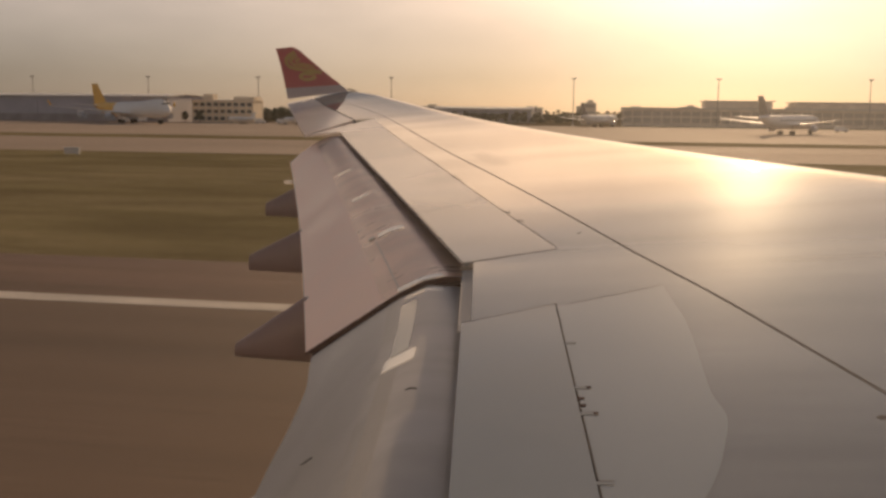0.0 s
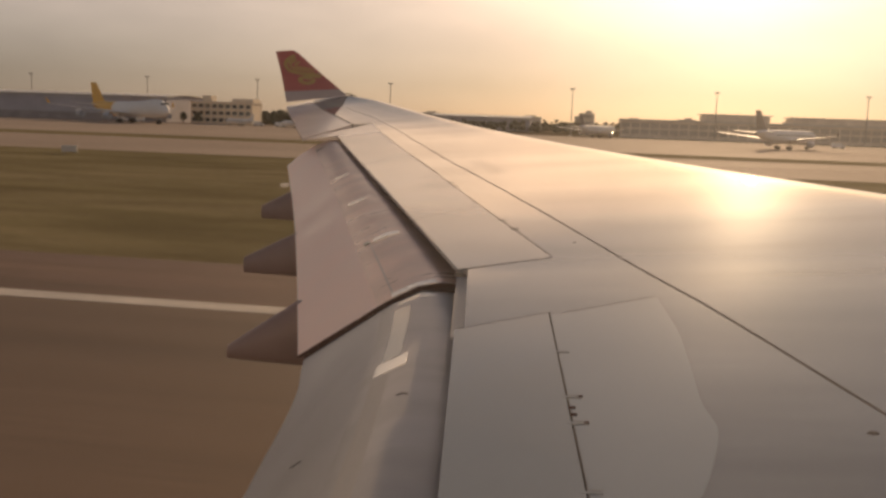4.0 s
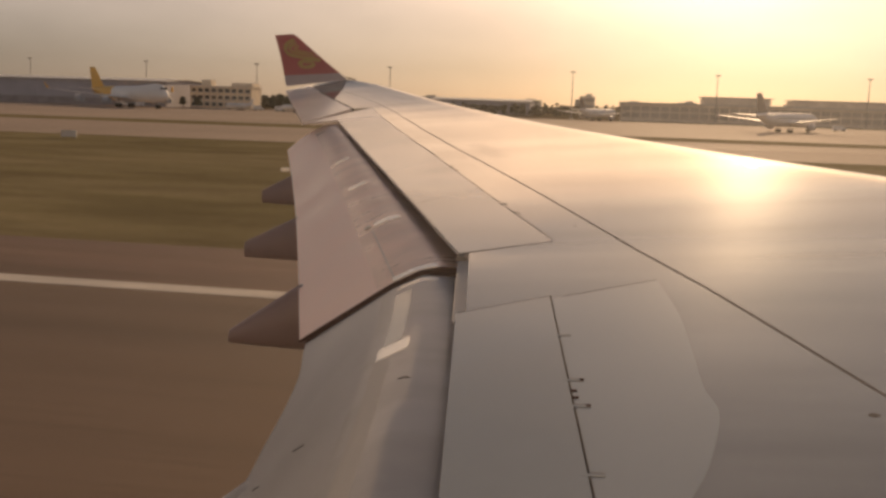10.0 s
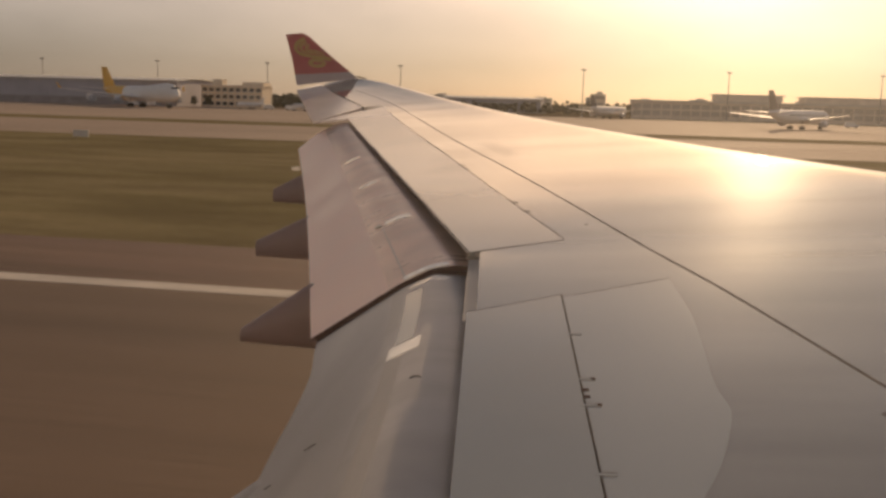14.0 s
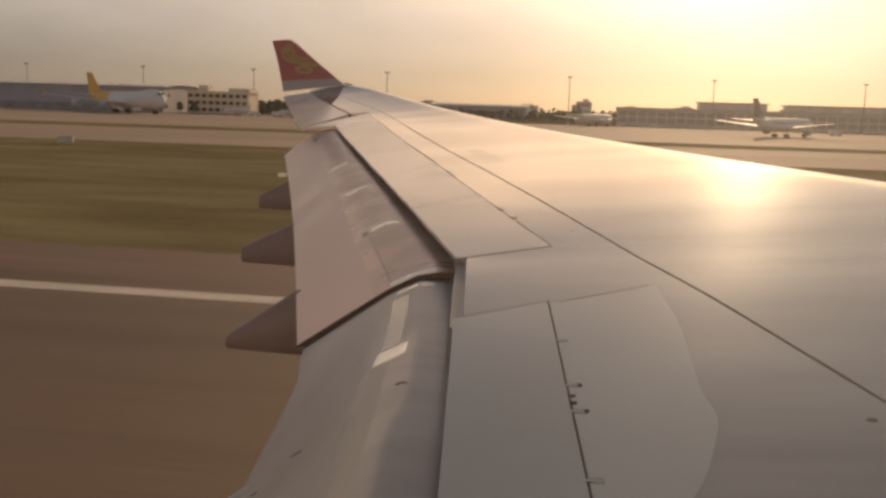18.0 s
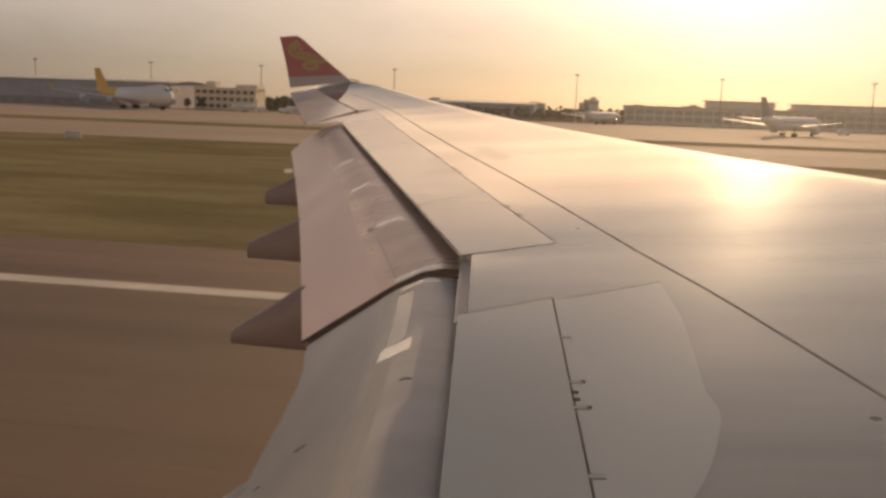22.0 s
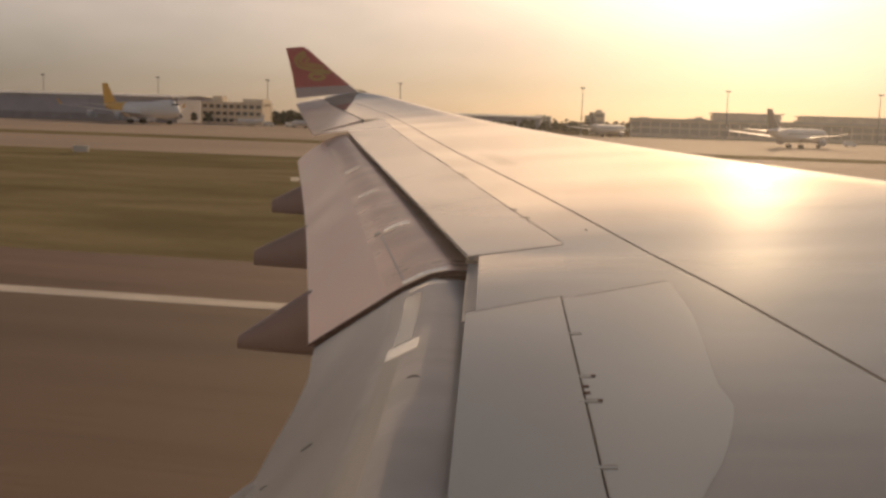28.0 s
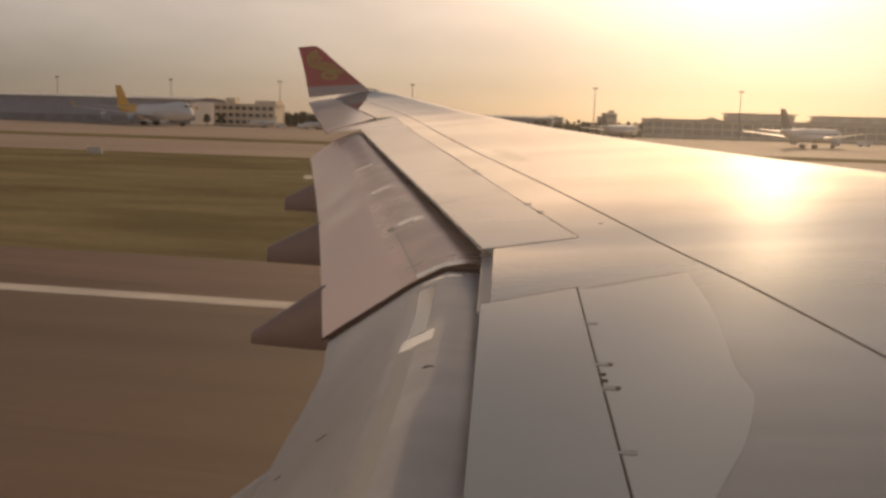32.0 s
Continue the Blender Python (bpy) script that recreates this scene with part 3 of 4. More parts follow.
def build_fairings():
    part("hinge_bracket", box_bm(0.16, 0.06, 0.07, (-15.44, 19.3, 0.50), 0.015), M_PATCH, wing)
    for y, tail_x, tail_top, tail_bot, full in ((12.15, -13.61, -0.69, -0.83, 0.17), (15.7, -14.81, -0.29, -0.51, 0.15), (19.3, -15.87, 0.11, -0.12, 0.13), (7.6, -12.35, -0.95, -1.15, 0.2)):
        te = flap_point(y, 1.367, -0.88, y < 10)
        rings = []
        run = te[0] - tail_x
        for x, k in ((tail_x, 0.45), (tail_x + 0.04, 0.55), (tail_x + run * 0.25, 0.7), (tail_x + run * 0.5, 0.85), (te[0], 1.0), (te[0] + 0.4, 1.0), (te[0] + 1.2, 0.9), (te[0] + 2.0, 0.5), (te[0] + 2.5, 0.1)):
            s = (x - tail_x) / run
            top = tail_top + (te[2] + 0.03 - tail_top) * min(s, 1.0) + max(0, x - te[0]) * 0.2
            bot = tail_bot - 0.02 * min(s, 1) + max(0, x - te[0] - 0.6) * 0.25
            zc, h = (top + bot) / 2, (top - bot) / 2
            ring = []
            for m in range(16):
                a = 2 * math.pi * m / 16
                c, sn = math.cos(a), math.sin(a)
                narrow = 1.0 - 0.55 * max(sn, 0)
                ring.append((x, y + full * k * narrow * math.copysign(abs(c)**0.4, c), zc + h * math.copysign(abs(sn)**0.4, sn)))
            rings.append(ring)
        raw("flap_track_fairing", *loft(rings), M_FLAP_SHADED if y < 10 else M_FAIRING_SHADED, wing)


def winglet_point(s, t):
    """s along the chord (0 front, 1 back), t up the winglet."""
    f0, f1 = Vector((-17.142, 29.0, 2.50)), Vector((-18.75, 29.85, 3.635))
    b0, b1 = Vector((-18.766, 29.0, 2.31)), Vector((-19.345, 29.85, 3.588))
    tt = t
    f = f0.lerp(f1, tt)
    b = b0.lerp(b1, tt)
    q = max(t, 0)
    bend = Vector((0, 0.10 * math.sin(math.pi * q), -0.04 * math.sin(math.pi * q)))
    return f.lerp(b, s) + bend


def winglet_ring(t, level=0.0):
    """One section; level lifts its rear end, towards a line level with the ground."""
    ring = []
    th = 0.05 * (1 - 0.5 * t)
    for k in range(13):
        s = k / 12
        ring.append(winglet_point(s, t + level * s) + Vector((0, -th * math.sin(math.pi * s**0.6) * 0.6, 0)))
    for k in range(11, 0, -1):
        s = k / 12
        ring.append(winglet_point(s, t + level * s) + Vector((0, th * math.sin(math.pi * s**0.6), 0)))
    return ring


def build_winglet():
    seam = winglet_ring(0.012, 0.085)
    upper = [winglet_ring(t, 0.085 * (1 - t)) for t in [i / 12 for i in range(1, 13)]]
    # the upper edge is rounded at its front corner
    for p in upper[-1]:
        if p.x > -18.83:
            p.z -= 0.06 * ((p.x + 18.83) / 0.08)**2
    wl = raw("winglet", *loft([seam] + upper), M_RED, wing, "red winglet with a golden swirl emblem")
    raw("winglet_root", *loft([winglet_ring(-0.15), winglet_ring(0.0), seam]), M_ROOT_SHADED, wing)
    # dark lamp housing at the tip of the leading edge
    rings = []
    for k in range(7):
        u = k / 6
        r = 0.02 * math.sin(math.pi * (0.12 + 0.8 * u))
        rings.append([(-16.98 + 0.34 * u, 28.95 + r * math.cos(a), 2.395 - 0.07 * u + r * math.sin(a)) for a in [math.pi * m / 4 for m in range(8)]])
    raw("tip_lamp", *loft(rings), M_DARK, wing, "dark tip lamp housing")
    # emblem: feather bands and a curl as plain shapes
    def band(pts, width):
        rs = []
        for k, (s, t) in enumerate(pts):
            a, b = pts[max(k - 1, 0)], pts[min(k + 1, len(pts) - 1)]
            d = Vector((b[0] - a[0], b[1] - a[1])).normalized()
            w = width * (0.35 + 0.65 * math.sin(math.pi * min(k / (len(pts) - 1) * 0.8 + 0.15, 1)))
            e = Vector((-d.y, d.x)) * w / 2
            base = Vector((0, -0.045, 0))
            p, q = winglet_point(s + e.x, t + e.y) + base, winglet_point(s - e.x, t - e.y) + base
            rs.append([p, q, q + Vector((0, 0.02, 0)), p + Vector((0, 0.02, 0))])
        raw("emblem_band", *loft(rs), M_GOLD, wl)
    for pts, wd in (
            ([(0.24, 0.88), (0.60, 0.80), (0.77, 0.69), (0.75, 0.57), (0.60, 0.50), (0.38, 0.45), (0.16, 0.42), (0.03, 0.38)], 0.085),
            ([(0.29, 0.80), (0.56, 0.73), (0.64, 0.66), (0.54, 0.585), (0.27, 0.525), (0.11, 0.48)], 0.06),
            ([(0.27, 0.73), (0.44, 0.685), (0.44, 0.63), (0.19, 0.57), (0.06, 0.53)], 0.045),
            ([(0.11, 0.343), (0.26, 0.38), (0.47, 0.365), (0.59, 0.30), (0.555, 0.22), (0.41, 0.21), (0.29, 0.285), (0.333, 0.33), (0.44, 0.307)], 0.075),
    ):
        pts = [(a, b + 0.09 * a * (1 - b)) for a, b in pts]
        fine = []
        for k in range(len(pts) - 1):
            p0, p1, p2, p3 = (Vector(pts[max(k - 1, 0)]), Vector(pts[k]), Vector(pts[k + 1]), Vector(pts[min(k + 2, len(pts) - 1)]))
            for u in (0.0, 0.25, 0.5, 0.75):
                q = 0.5 * (2 * p1 + (p2 - p0) * u + (2 * p0 - 5 * p1 + 4 * p2 - p3) * u**2 + (3 * p1 - p0 - 3 * p2 + p3) * u**3)
                fine.append((q.x, q.y))
        band(fine + [pts[-1]], wd)


def build_fuselage():
    """Cabin wall that closes the place behind the camera, with one window opening."""
    r, zc = 2.82, 1.4
    xs = [-26 + i * 1.0 for i in range(40)] + [-10.05, -9.35]
    xs = sorted(x for x in xs if not -10.04 < x < -9.36)
    angs = [radians(-180 + 5 * k) for k in range(73)]
    angs = sorted([a for a in angs if not radians(-1) < a < radians(16)] + [radians(0.5), radians(15.5)])
    verts, faces = [], []
    for x in xs:
        for a in angs:
            verts.append((x, r * math.cos(a), zc + r * math.sin(a)))
    n = len(angs)
    for i in range(len(xs) - 1):
        for j in range(n - 1):
            if abs(xs[i] + 10.05) < 1e-3 and abs(angs[j] - radians(0.5)) < 1e-3:
                continue
            faces.append((i * n + j, (i + 1) * n + j, (i + 1) * n + j + 1, i * n + j + 1))
    ob = raw("fuselage", verts, faces, M_BODY, wing, "white rounded fuselage side")
    sol = ob.modifiers.new("thick", "SOLIDIFY")
    sol.thickness = 0.05
    sol.offset = -1


# strength of the warm veil and of the sun glare added by the pane
DIRT_VEIL, GLARE_FILM = (0.003, 0.007), 0.014


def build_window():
    """Cabin window pane of scratched, slightly dirty acrylic in the opening, added to veil the view with warm haze."""
    m = bpy.data.materials.new("veiling_dirty_acrylic")
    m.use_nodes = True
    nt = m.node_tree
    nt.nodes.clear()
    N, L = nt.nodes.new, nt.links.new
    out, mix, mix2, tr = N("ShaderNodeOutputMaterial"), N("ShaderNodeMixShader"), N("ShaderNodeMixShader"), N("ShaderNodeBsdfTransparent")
    # translucent part lifts the darks, refracting part spreads a glow round the sun
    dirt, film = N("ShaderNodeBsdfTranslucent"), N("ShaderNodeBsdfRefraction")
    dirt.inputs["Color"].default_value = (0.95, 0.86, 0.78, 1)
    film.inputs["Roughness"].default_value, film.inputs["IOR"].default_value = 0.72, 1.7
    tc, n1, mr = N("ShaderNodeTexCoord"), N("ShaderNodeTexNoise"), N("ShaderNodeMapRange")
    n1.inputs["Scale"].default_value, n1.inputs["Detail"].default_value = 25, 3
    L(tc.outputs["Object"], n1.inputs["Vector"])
    mr.inputs["To Min"].default_value, mr.inputs["To Max"].default_value = DIRT_VEIL
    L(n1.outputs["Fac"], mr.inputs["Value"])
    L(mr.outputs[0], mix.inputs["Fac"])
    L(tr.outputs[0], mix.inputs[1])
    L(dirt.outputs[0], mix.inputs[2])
    mix2.inputs["Fac"].default_value = GLARE_FILM
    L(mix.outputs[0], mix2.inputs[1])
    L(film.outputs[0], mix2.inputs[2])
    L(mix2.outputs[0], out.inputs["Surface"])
    clear = bpy.data.materials.new("clear_acrylic")
    clear.use_nodes = True
    ct = clear.node_tree
    ct.nodes.clear()
    co, cb = ct.nodes.new("ShaderNodeOutputMaterial"), ct.nodes.new("ShaderNodeBsdfTransparent")
    ct.links.new(cb.outputs[0], co.inputs["Surface"])
    win = thing("cabin_window", "slightly dirty clear acrylic cabin window pane, added for a warm veil over the view", "window", (-9.7, 2.72, 1.785), 0, "", "structure")
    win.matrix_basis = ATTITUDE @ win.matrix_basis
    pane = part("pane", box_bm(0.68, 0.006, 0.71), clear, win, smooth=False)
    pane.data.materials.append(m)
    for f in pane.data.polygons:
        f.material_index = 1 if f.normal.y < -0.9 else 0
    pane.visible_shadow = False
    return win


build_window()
build_wing_box()
build_wing_panels()
build_flaps()
build_fairings()
build_winglet()
build_fuselage()

# ---- ground ----
G = -3.9
M_GRASS = material("mown_grass", (0.217, 0.178, 0.100), 0.9, vary=0.26, scale=0.25, fine=3.0, bump=0.03, streak=(0.35, 1, 1), second=(0.172, 0.143, 0.076), second_scale=0.08, second_at=(0.42, 0.6), spec=0.0)
M_FIELD = material("far_fields", (0.156, 0.119, 0.086), 0.95, vary=0.3, scale=0.02, fine=0.4, streak=(0.3, 1, 1), second=(0.107, 0.090, 0.045), second_scale=0.006, second_at=(0.45, 0.55), spec=0.0)
M_RUNWAY = material("runway_asphalt", (0.136, 0.094, 0.071), 0.75, vary=0.22, scale=0.12, fine=6.0, bump=0.004, streak=(0.05, 1, 1), second=(0.094, 0.066, 0.050), second_scale=0.35, second_at=(0.42, 0.68), spec=0.12)
M_SHOULDER = material("shoulder_asphalt", (0.143, 0.089, 0.071), 0.8, vary=0.25, scale=0.3, fine=5.0, streak=(0.15, 1, 1), second=(0.070, 0.049, 0.037), second_scale=0.2, second_at=(0.45, 0.65), spec=0.12)
M_TAXI = material("taxiway_concrete", (0.325, 0.258, 0.210), 0.9, vary=0.15, scale=0.05, fine=1.2, streak=(0.2, 1, 1), spec=0.02)
M_RUBBER = material("tyre_streak", (0.135, 0.093, 0.071), 0.85, vary=0.3, scale=0.8, fine=8, streak=(0.1, 1, 1), spec=0.1)
M_WHITE = material("white_marking", (0.46, 0.41, 0.36), 0.7, vary=0.25, scale=1.5, fine=12, streak=(0.3, 1, 1))


def slab(name, x0, x1, y0, y1, top, mat, label, depth=0.3, parent=None, kind="structure", category="", cuts=1):
    verts = [(x0, y0, top), (x1, y0, top), (x1, y1, top), (x0, y1, top), (x0, y0, top - depth), (x1, y0, top - depth), (x1, y1, top - depth), (x0, y1, top - depth)]
    faces = [(0, 1, 2, 3), (7, 6, 5, 4), (0, 4, 5, 1), (1, 5, 6, 2), (2, 6, 7, 3), (3, 7, 4, 0)]
    ob = raw(name, verts, faces, mat, parent, smooth=False)
    if not parent:
        tagged(ob, label, category or name.replace("_", " "), kind=kind)
    return ob


def build_ground():
    slab("ground", -4500, 4500, -600, 4500, G - 0.06, M_FIELD, "brown and olive fields reaching the hazy horizon", 1.0)
    slab("grass_verge", -930, 1500, 36.8, 126, G - 0.02, M_GRASS, "mown green grass strip beside the runway", 0.2, category="grass")
    slab("grass_verge", -930, 1500, 190, 215, G - 0.02, M_GRASS, "narrow grass strip between taxiway and apron", 0.2, category="grass")
    slab("runway", -560, 1500, -36, 29.6, G, M_RUNWAY, "reddish brown worn asphalt runway", 0.2)
    slab("runway_shoulder", -560, 1500, 29.6, 36.8, G - 0.004, M_SHOULDER, "brown stained asphalt shoulder of the runway", 0.2, category="shoulder")
    slab("taxiway", -620, 1500, 126, 190, G, M_TAXI, "pale brown concrete taxiway", 0.2)
    slab("apron", -560, 1500, 215, 470, G, M_TAXI, "pale brown concrete apron", 0.2)
    slab("edge_line", -555, 1500, 28.4, 29.4, G + 0.008, M_WHITE, "white painted runway edge line", 0.02, category="marking")

    for x0 in (-48.0, 30.0):
        for y0 in (15.3, 16.55):
            slab("touchdown_mark", x0, x0 + 22, y0, y0 + 1.05, G + 0.008, M_WHITE, "white painted touchdown bar on the runway", 0.02, category="marking")
    rng = random.Random(9)
    for k in range(5):
        x0, y0, n = rng.uniform(-90, -10), rng.uniform(6, 13.5), rng.uniform(18, 50)
        slab("tyre_mark", x0, x0 + n, y0, y0 + rng.uniform(0.12, 0.3), G + 0.005, M_RUBBER, "dark rubber tyre streak on the runway", 0.02, category="tyre mark")


build_ground()


# ---- airport things ----
# hangar colours raised by the haze in front of them
M_HANGAR = material("hangar_cladding_hazed", (0.44, 0.43, 0.47), 0.6, vary=0.12, scale=0.1, fine=2, spec=0.08)
M_HANGAR_LOW = material("hangar_doors_hazed", (0.33, 0.31, 0.31), 0.6, vary=0.2, scale=0.2, fine=2, spec=0.08)
M_ROOF = material("pale_roof", (0.6, 0.57, 0.53), 0.4, vary=0.1, scale=0.1, spec=0.5)
M_CREAM = material("cream_plaster", (0.78, 0.67, 0.52), 0.8, vary=0.1, scale=0.3, spec=0.08)
M_GLASS = material("dark_glazing", (0.04, 0.045, 0.05), 0.12, vary=0.2, scale=0.5)
# concrete and glazing lightened: the distance haze is put into their colours
M_CONC = material("hazed_pale_concrete", (0.78, 0.70, 0.60), 0.85, vary=0.15, scale=0.2, spec=0.08)
M_PANE = material("hazed_glazing", (0.42, 0.38, 0.33), 0.3, vary=0.2, scale=0.05, fine=0.6)
M_STEEL = material("galvanised_steel", (0.25, 0.24, 0.23), 0.5, metal=0.5, vary=0.15)
M_JET = material("jet_white_paint", (0.82, 0.80, 0.77), 0.65, vary=0.05, scale=0.5, spec=0.08)
M_JETGREY = material("jet_grey_paint", (0.40, 0.42, 0.46), 0.35, vary=0.08, scale=0.5)
M_YELLOW = material("tail_yellow", (0.75, 0.42, 0.05), 0.4, vary=0.06, scale=0.5)
M_TAILDARK = material("tail_dark", (0.10, 0.08, 0.08), 0.4, vary=0.1, scale=0.5)
M_TYRE = material("tyre_rubber", (0.02, 0.02, 0.02), 0.8, vary=0.2)
M_LEAF = material("foliage", (0.12, 0.11, 0.065), 0.9, vary=0.4, scale=0.3, fine=3, second=(0.07, 0.07, 0.04), second_scale=0.15)
M_BARK = material("bark", (0.10, 0.075, 0.055), 0.9, vary=0.3, scale=3)


def mirror_wing(side, stations, mat, parent, name):
    """A swept wing half through stations of (x_front, chord, y, z, thickness)."""
    rings = []
    for x, c, y, z, th in stations:
        rings.append([(x - c * s, side * y, z + th * t * 0.5) for s, t in
                      ((0, 0), (0.03, 0.45), (0.1, 0.75), (0.4, 1), (0.8, 0.4), (1, 0.02), (1, -0.02), (0.8, -0.2), (0.4, -0.6), (0.1, -0.5), (0.03, -0.3))])
    return raw(name, *loft(rings), mat, parent)


def jet(label, at, rz, length, radius, span, engines=2, tail_mat=None, body_mat=None, rear_engines=False, group="parked jets", rear_paint=False, upper_deck=False):
    body_mat, tail_mat = body_mat or M_JET, tail_mat or M_JET
    j = thing("parked_jet", label, "aircraft", at, rz, group)
    h = radius * (1.7 if not rear_engines else 1.5) + 0.3
    L, R = length, radius
    prof = [(0.5, 0.03, -0.20), (0.492, 0.25, -0.17), (0.475, 0.48, -0.12), (0.45, 0.72, -0.06), (0.42, 0.89, -0.02), (0.38, 0.98, 0), (0.33, 1, 0), (0.15, 1, 0), (0.0, 1, 0),
            (-0.14, 1, 0), (-0.22, 0.97, 0.03), (-0.30, 0.86, 0.13), (-0.37, 0.68, 0.28), (-0.43, 0.46, 0.45), (-0.48, 0.22, 0.60), (-0.5, 0.08, 0.68)]

    def ring(x, k, dz):
        out = []
        for i in range(24):
            a = 2 * math.pi * i / 24
            bulge = 0.0
            if upper_deck and x > 0.12:
                bulge = 0.42 * R * max(math.sin(a), 0)**2 * min(1, (x - 0.12) / 0.12) * min(1, max(0, (0.485 - x) / 0.06))
            out.append((x * L, k * R * math.cos(a), h + dz * R + k * R * math.sin(a) + bulge))
        return out
    cut = 9 if rear_paint else len(prof) - 1
    raw("fuselage", *loft([ring(*p) for p in prof[:cut + 1]]), body_mat, j)
    if rear_paint:
        raw("rear_fuselage", *loft([ring(*p) for p in prof[cut:]]), tail_mat, j)
    wx = -0.02 * L if not rear_engines else -0.06 * L
    wz = h - R * 0.5
    for side in (1, -1):
        w = mirror_wing(side, ((wx + L * 0.13, L * 0.21, R * 0.55, wz, R * 0.5), (wx + L * 0.01, L * 0.125, span * 0.19, wz + span * 0.014, R * 0.28), (wx - L * 0.15, L * 0.045, span * 0.49, wz + span * 0.05, R * 0.09)), body_mat, j, "wing")
        if not rear_engines:
            mirror_wing(side, ((wx - L * 0.153, L * 0.04, span * 0.488, wz + span * 0.05, R * 0.06), (wx - L * 0.185, L * 0.014, span * 0.503, wz + span * 0.05 + R * 0.75, R * 0.03)), tail_mat, w, "winglet")
        tz = h + R * (0.5 if not rear_engines else 2.75)
        mirror_wing(side, ((-L * 0.40, L * 0.10, R * 0.1, tz, R * 0.2), (-L * 0.475, L * 0.035, span * 0.18, tz + R * 0.25, R * 0.05)), body_mat, j, "tailplane")
        spots = [(L * 0.09, span * 0.17)] if engines == 2 else [(L * 0.085, span * 0.19), (-L * 0.01, span * 0.34)]
        if rear_engines:
            spots = [(-L * 0.25, R * 1.7)]
        for ex, ey in spots:
            er = R * (0.50 if engines == 2 else 0.42) if not rear_engines else R * 0.42
            ez = h - R * 0.95 + (ey - span * 0.17) * 0.06 if not rear_engines else h + R * 0.35
            el = R * (1.9 if not rear_engines else 2.6)
            rr = [[(ex - s * el, side * ey + k * er * math.cos(a), ez + k * er * math.sin(a)) for a in [2 * math.pi * i / 16 for i in range(16)]]
                  for s, k in ((0.10, 0.72), (0, 0.86), (0.02, 0.95), (0.08, 1), (0.45, 1.02), (0.75, 0.84), (0.76, 0.55), (1, 0.36))]
            e = raw("engine", *loft(rr), M_JETGREY if not rear_engines else body_mat, j)
            part("intake", cyl_bm(er * 0.74, er * 0.74, 0.02, (ex - 0.12 * el, side * ey, ez), 16, Matrix.Rotation(math.pi / 2, 4, "Y")), M_TYRE, e)
            if not rear_engines:
                part("pylon", box_bm(el * 0.8, er * 0.16, er * 1.1, (ex - el * 0.62, side * ey, ez + er * 0.9), 0.04), body_mat, e)
    top = R * (3.6 if not rear_engines else 2.85)
    fins = []
    for f in (0.0, 0.12, 0.5, 1.0):
        z = h + R * 0.55 + (top - R * 0.55) * f
        x0 = -L * (0.30 + 0.14 * f) if f else -L * 0.26
        c = L * (0.185 - 0.105 * f) if f else L * 0.225
        th = 0.5 - 0.34 * f
        fins.append([(x0 - c * q, s * th * t, z) for s, q, t in ((1, 0, 0), (1, 0.12, 0.32), (1, 0.4, 0.5), (1, 1, 0.04), (-1, 1, 0.04), (-1, 0.4, 0.5), (-1, 0.12, 0.32))])
    raw("tail_fin", *loft(fins), tail_mat, j)
    for gx, gy in ((L * 0.38, 0), (-L * 0.04, R * 0.9), (-L * 0.04, -R * 0.9)):
        wr = R * 0.26
        leg = part("landing_gear", cyl_bm(R * 0.06, R * 0.06, h - R * 0.6, (gx, gy, wr * 0.5), 8), M_STEEL, j)
        for dx in ((0,) if gy == 0 else (-wr * 1.15, wr * 1.15)):
            for dy in (-0.15, 0.15):
                part("tyre", cyl_bm(wr, wr, wr * 0.7, (gx + dx, gy + dy * R - wr * 0.35, wr), 14, Matrix.Rotation(-math.pi / 2, 4, "X")), M_TYRE, leg)
    if body_mat is M_JET and not rear_paint:
        for side in (1, -1):
            part("window_band", box_bm(L * 0.62, 0.03, R * 0.10, (L * 0.05, side * R * 0.98, h + R * 0.22)), M_GLASS, j)
    part("cockpit_glazing", box_bm(L * 0.016, R * 0.95, R * 0.2, (L * 0.452, 0, h + R * (0.48 if not upper_deck else 0.82)), 0.05), M_GLASS, j)
    return j


jet("white four-engined cargo jet with a yellow tail on the apron", (-214, 392, G), -33, 64, 3.2, 60, 4, M_YELLOW, rear_paint=True, upper_deck=True)
jet("white twin-engined jet seen from behind on the apron", (48, 330, G), 58, 48, 2.2, 40, 2, M_TAILDARK)
jet("small white business jet with a T tail by the hangar", (-176, 424, G), 152, 19, 1.15, 19, 2, None, None, True, "business jets")
jet("small white business jet with a T tail by the hangar", (-146, 414, G), 150, 19, 1.15, 19, 2, None, None, True, "business jets")
jet("white twin-engined jet parked before the terminal", (-14, 460, G), 65, 38, 2.0, 35, 2, M_TAILDARK)


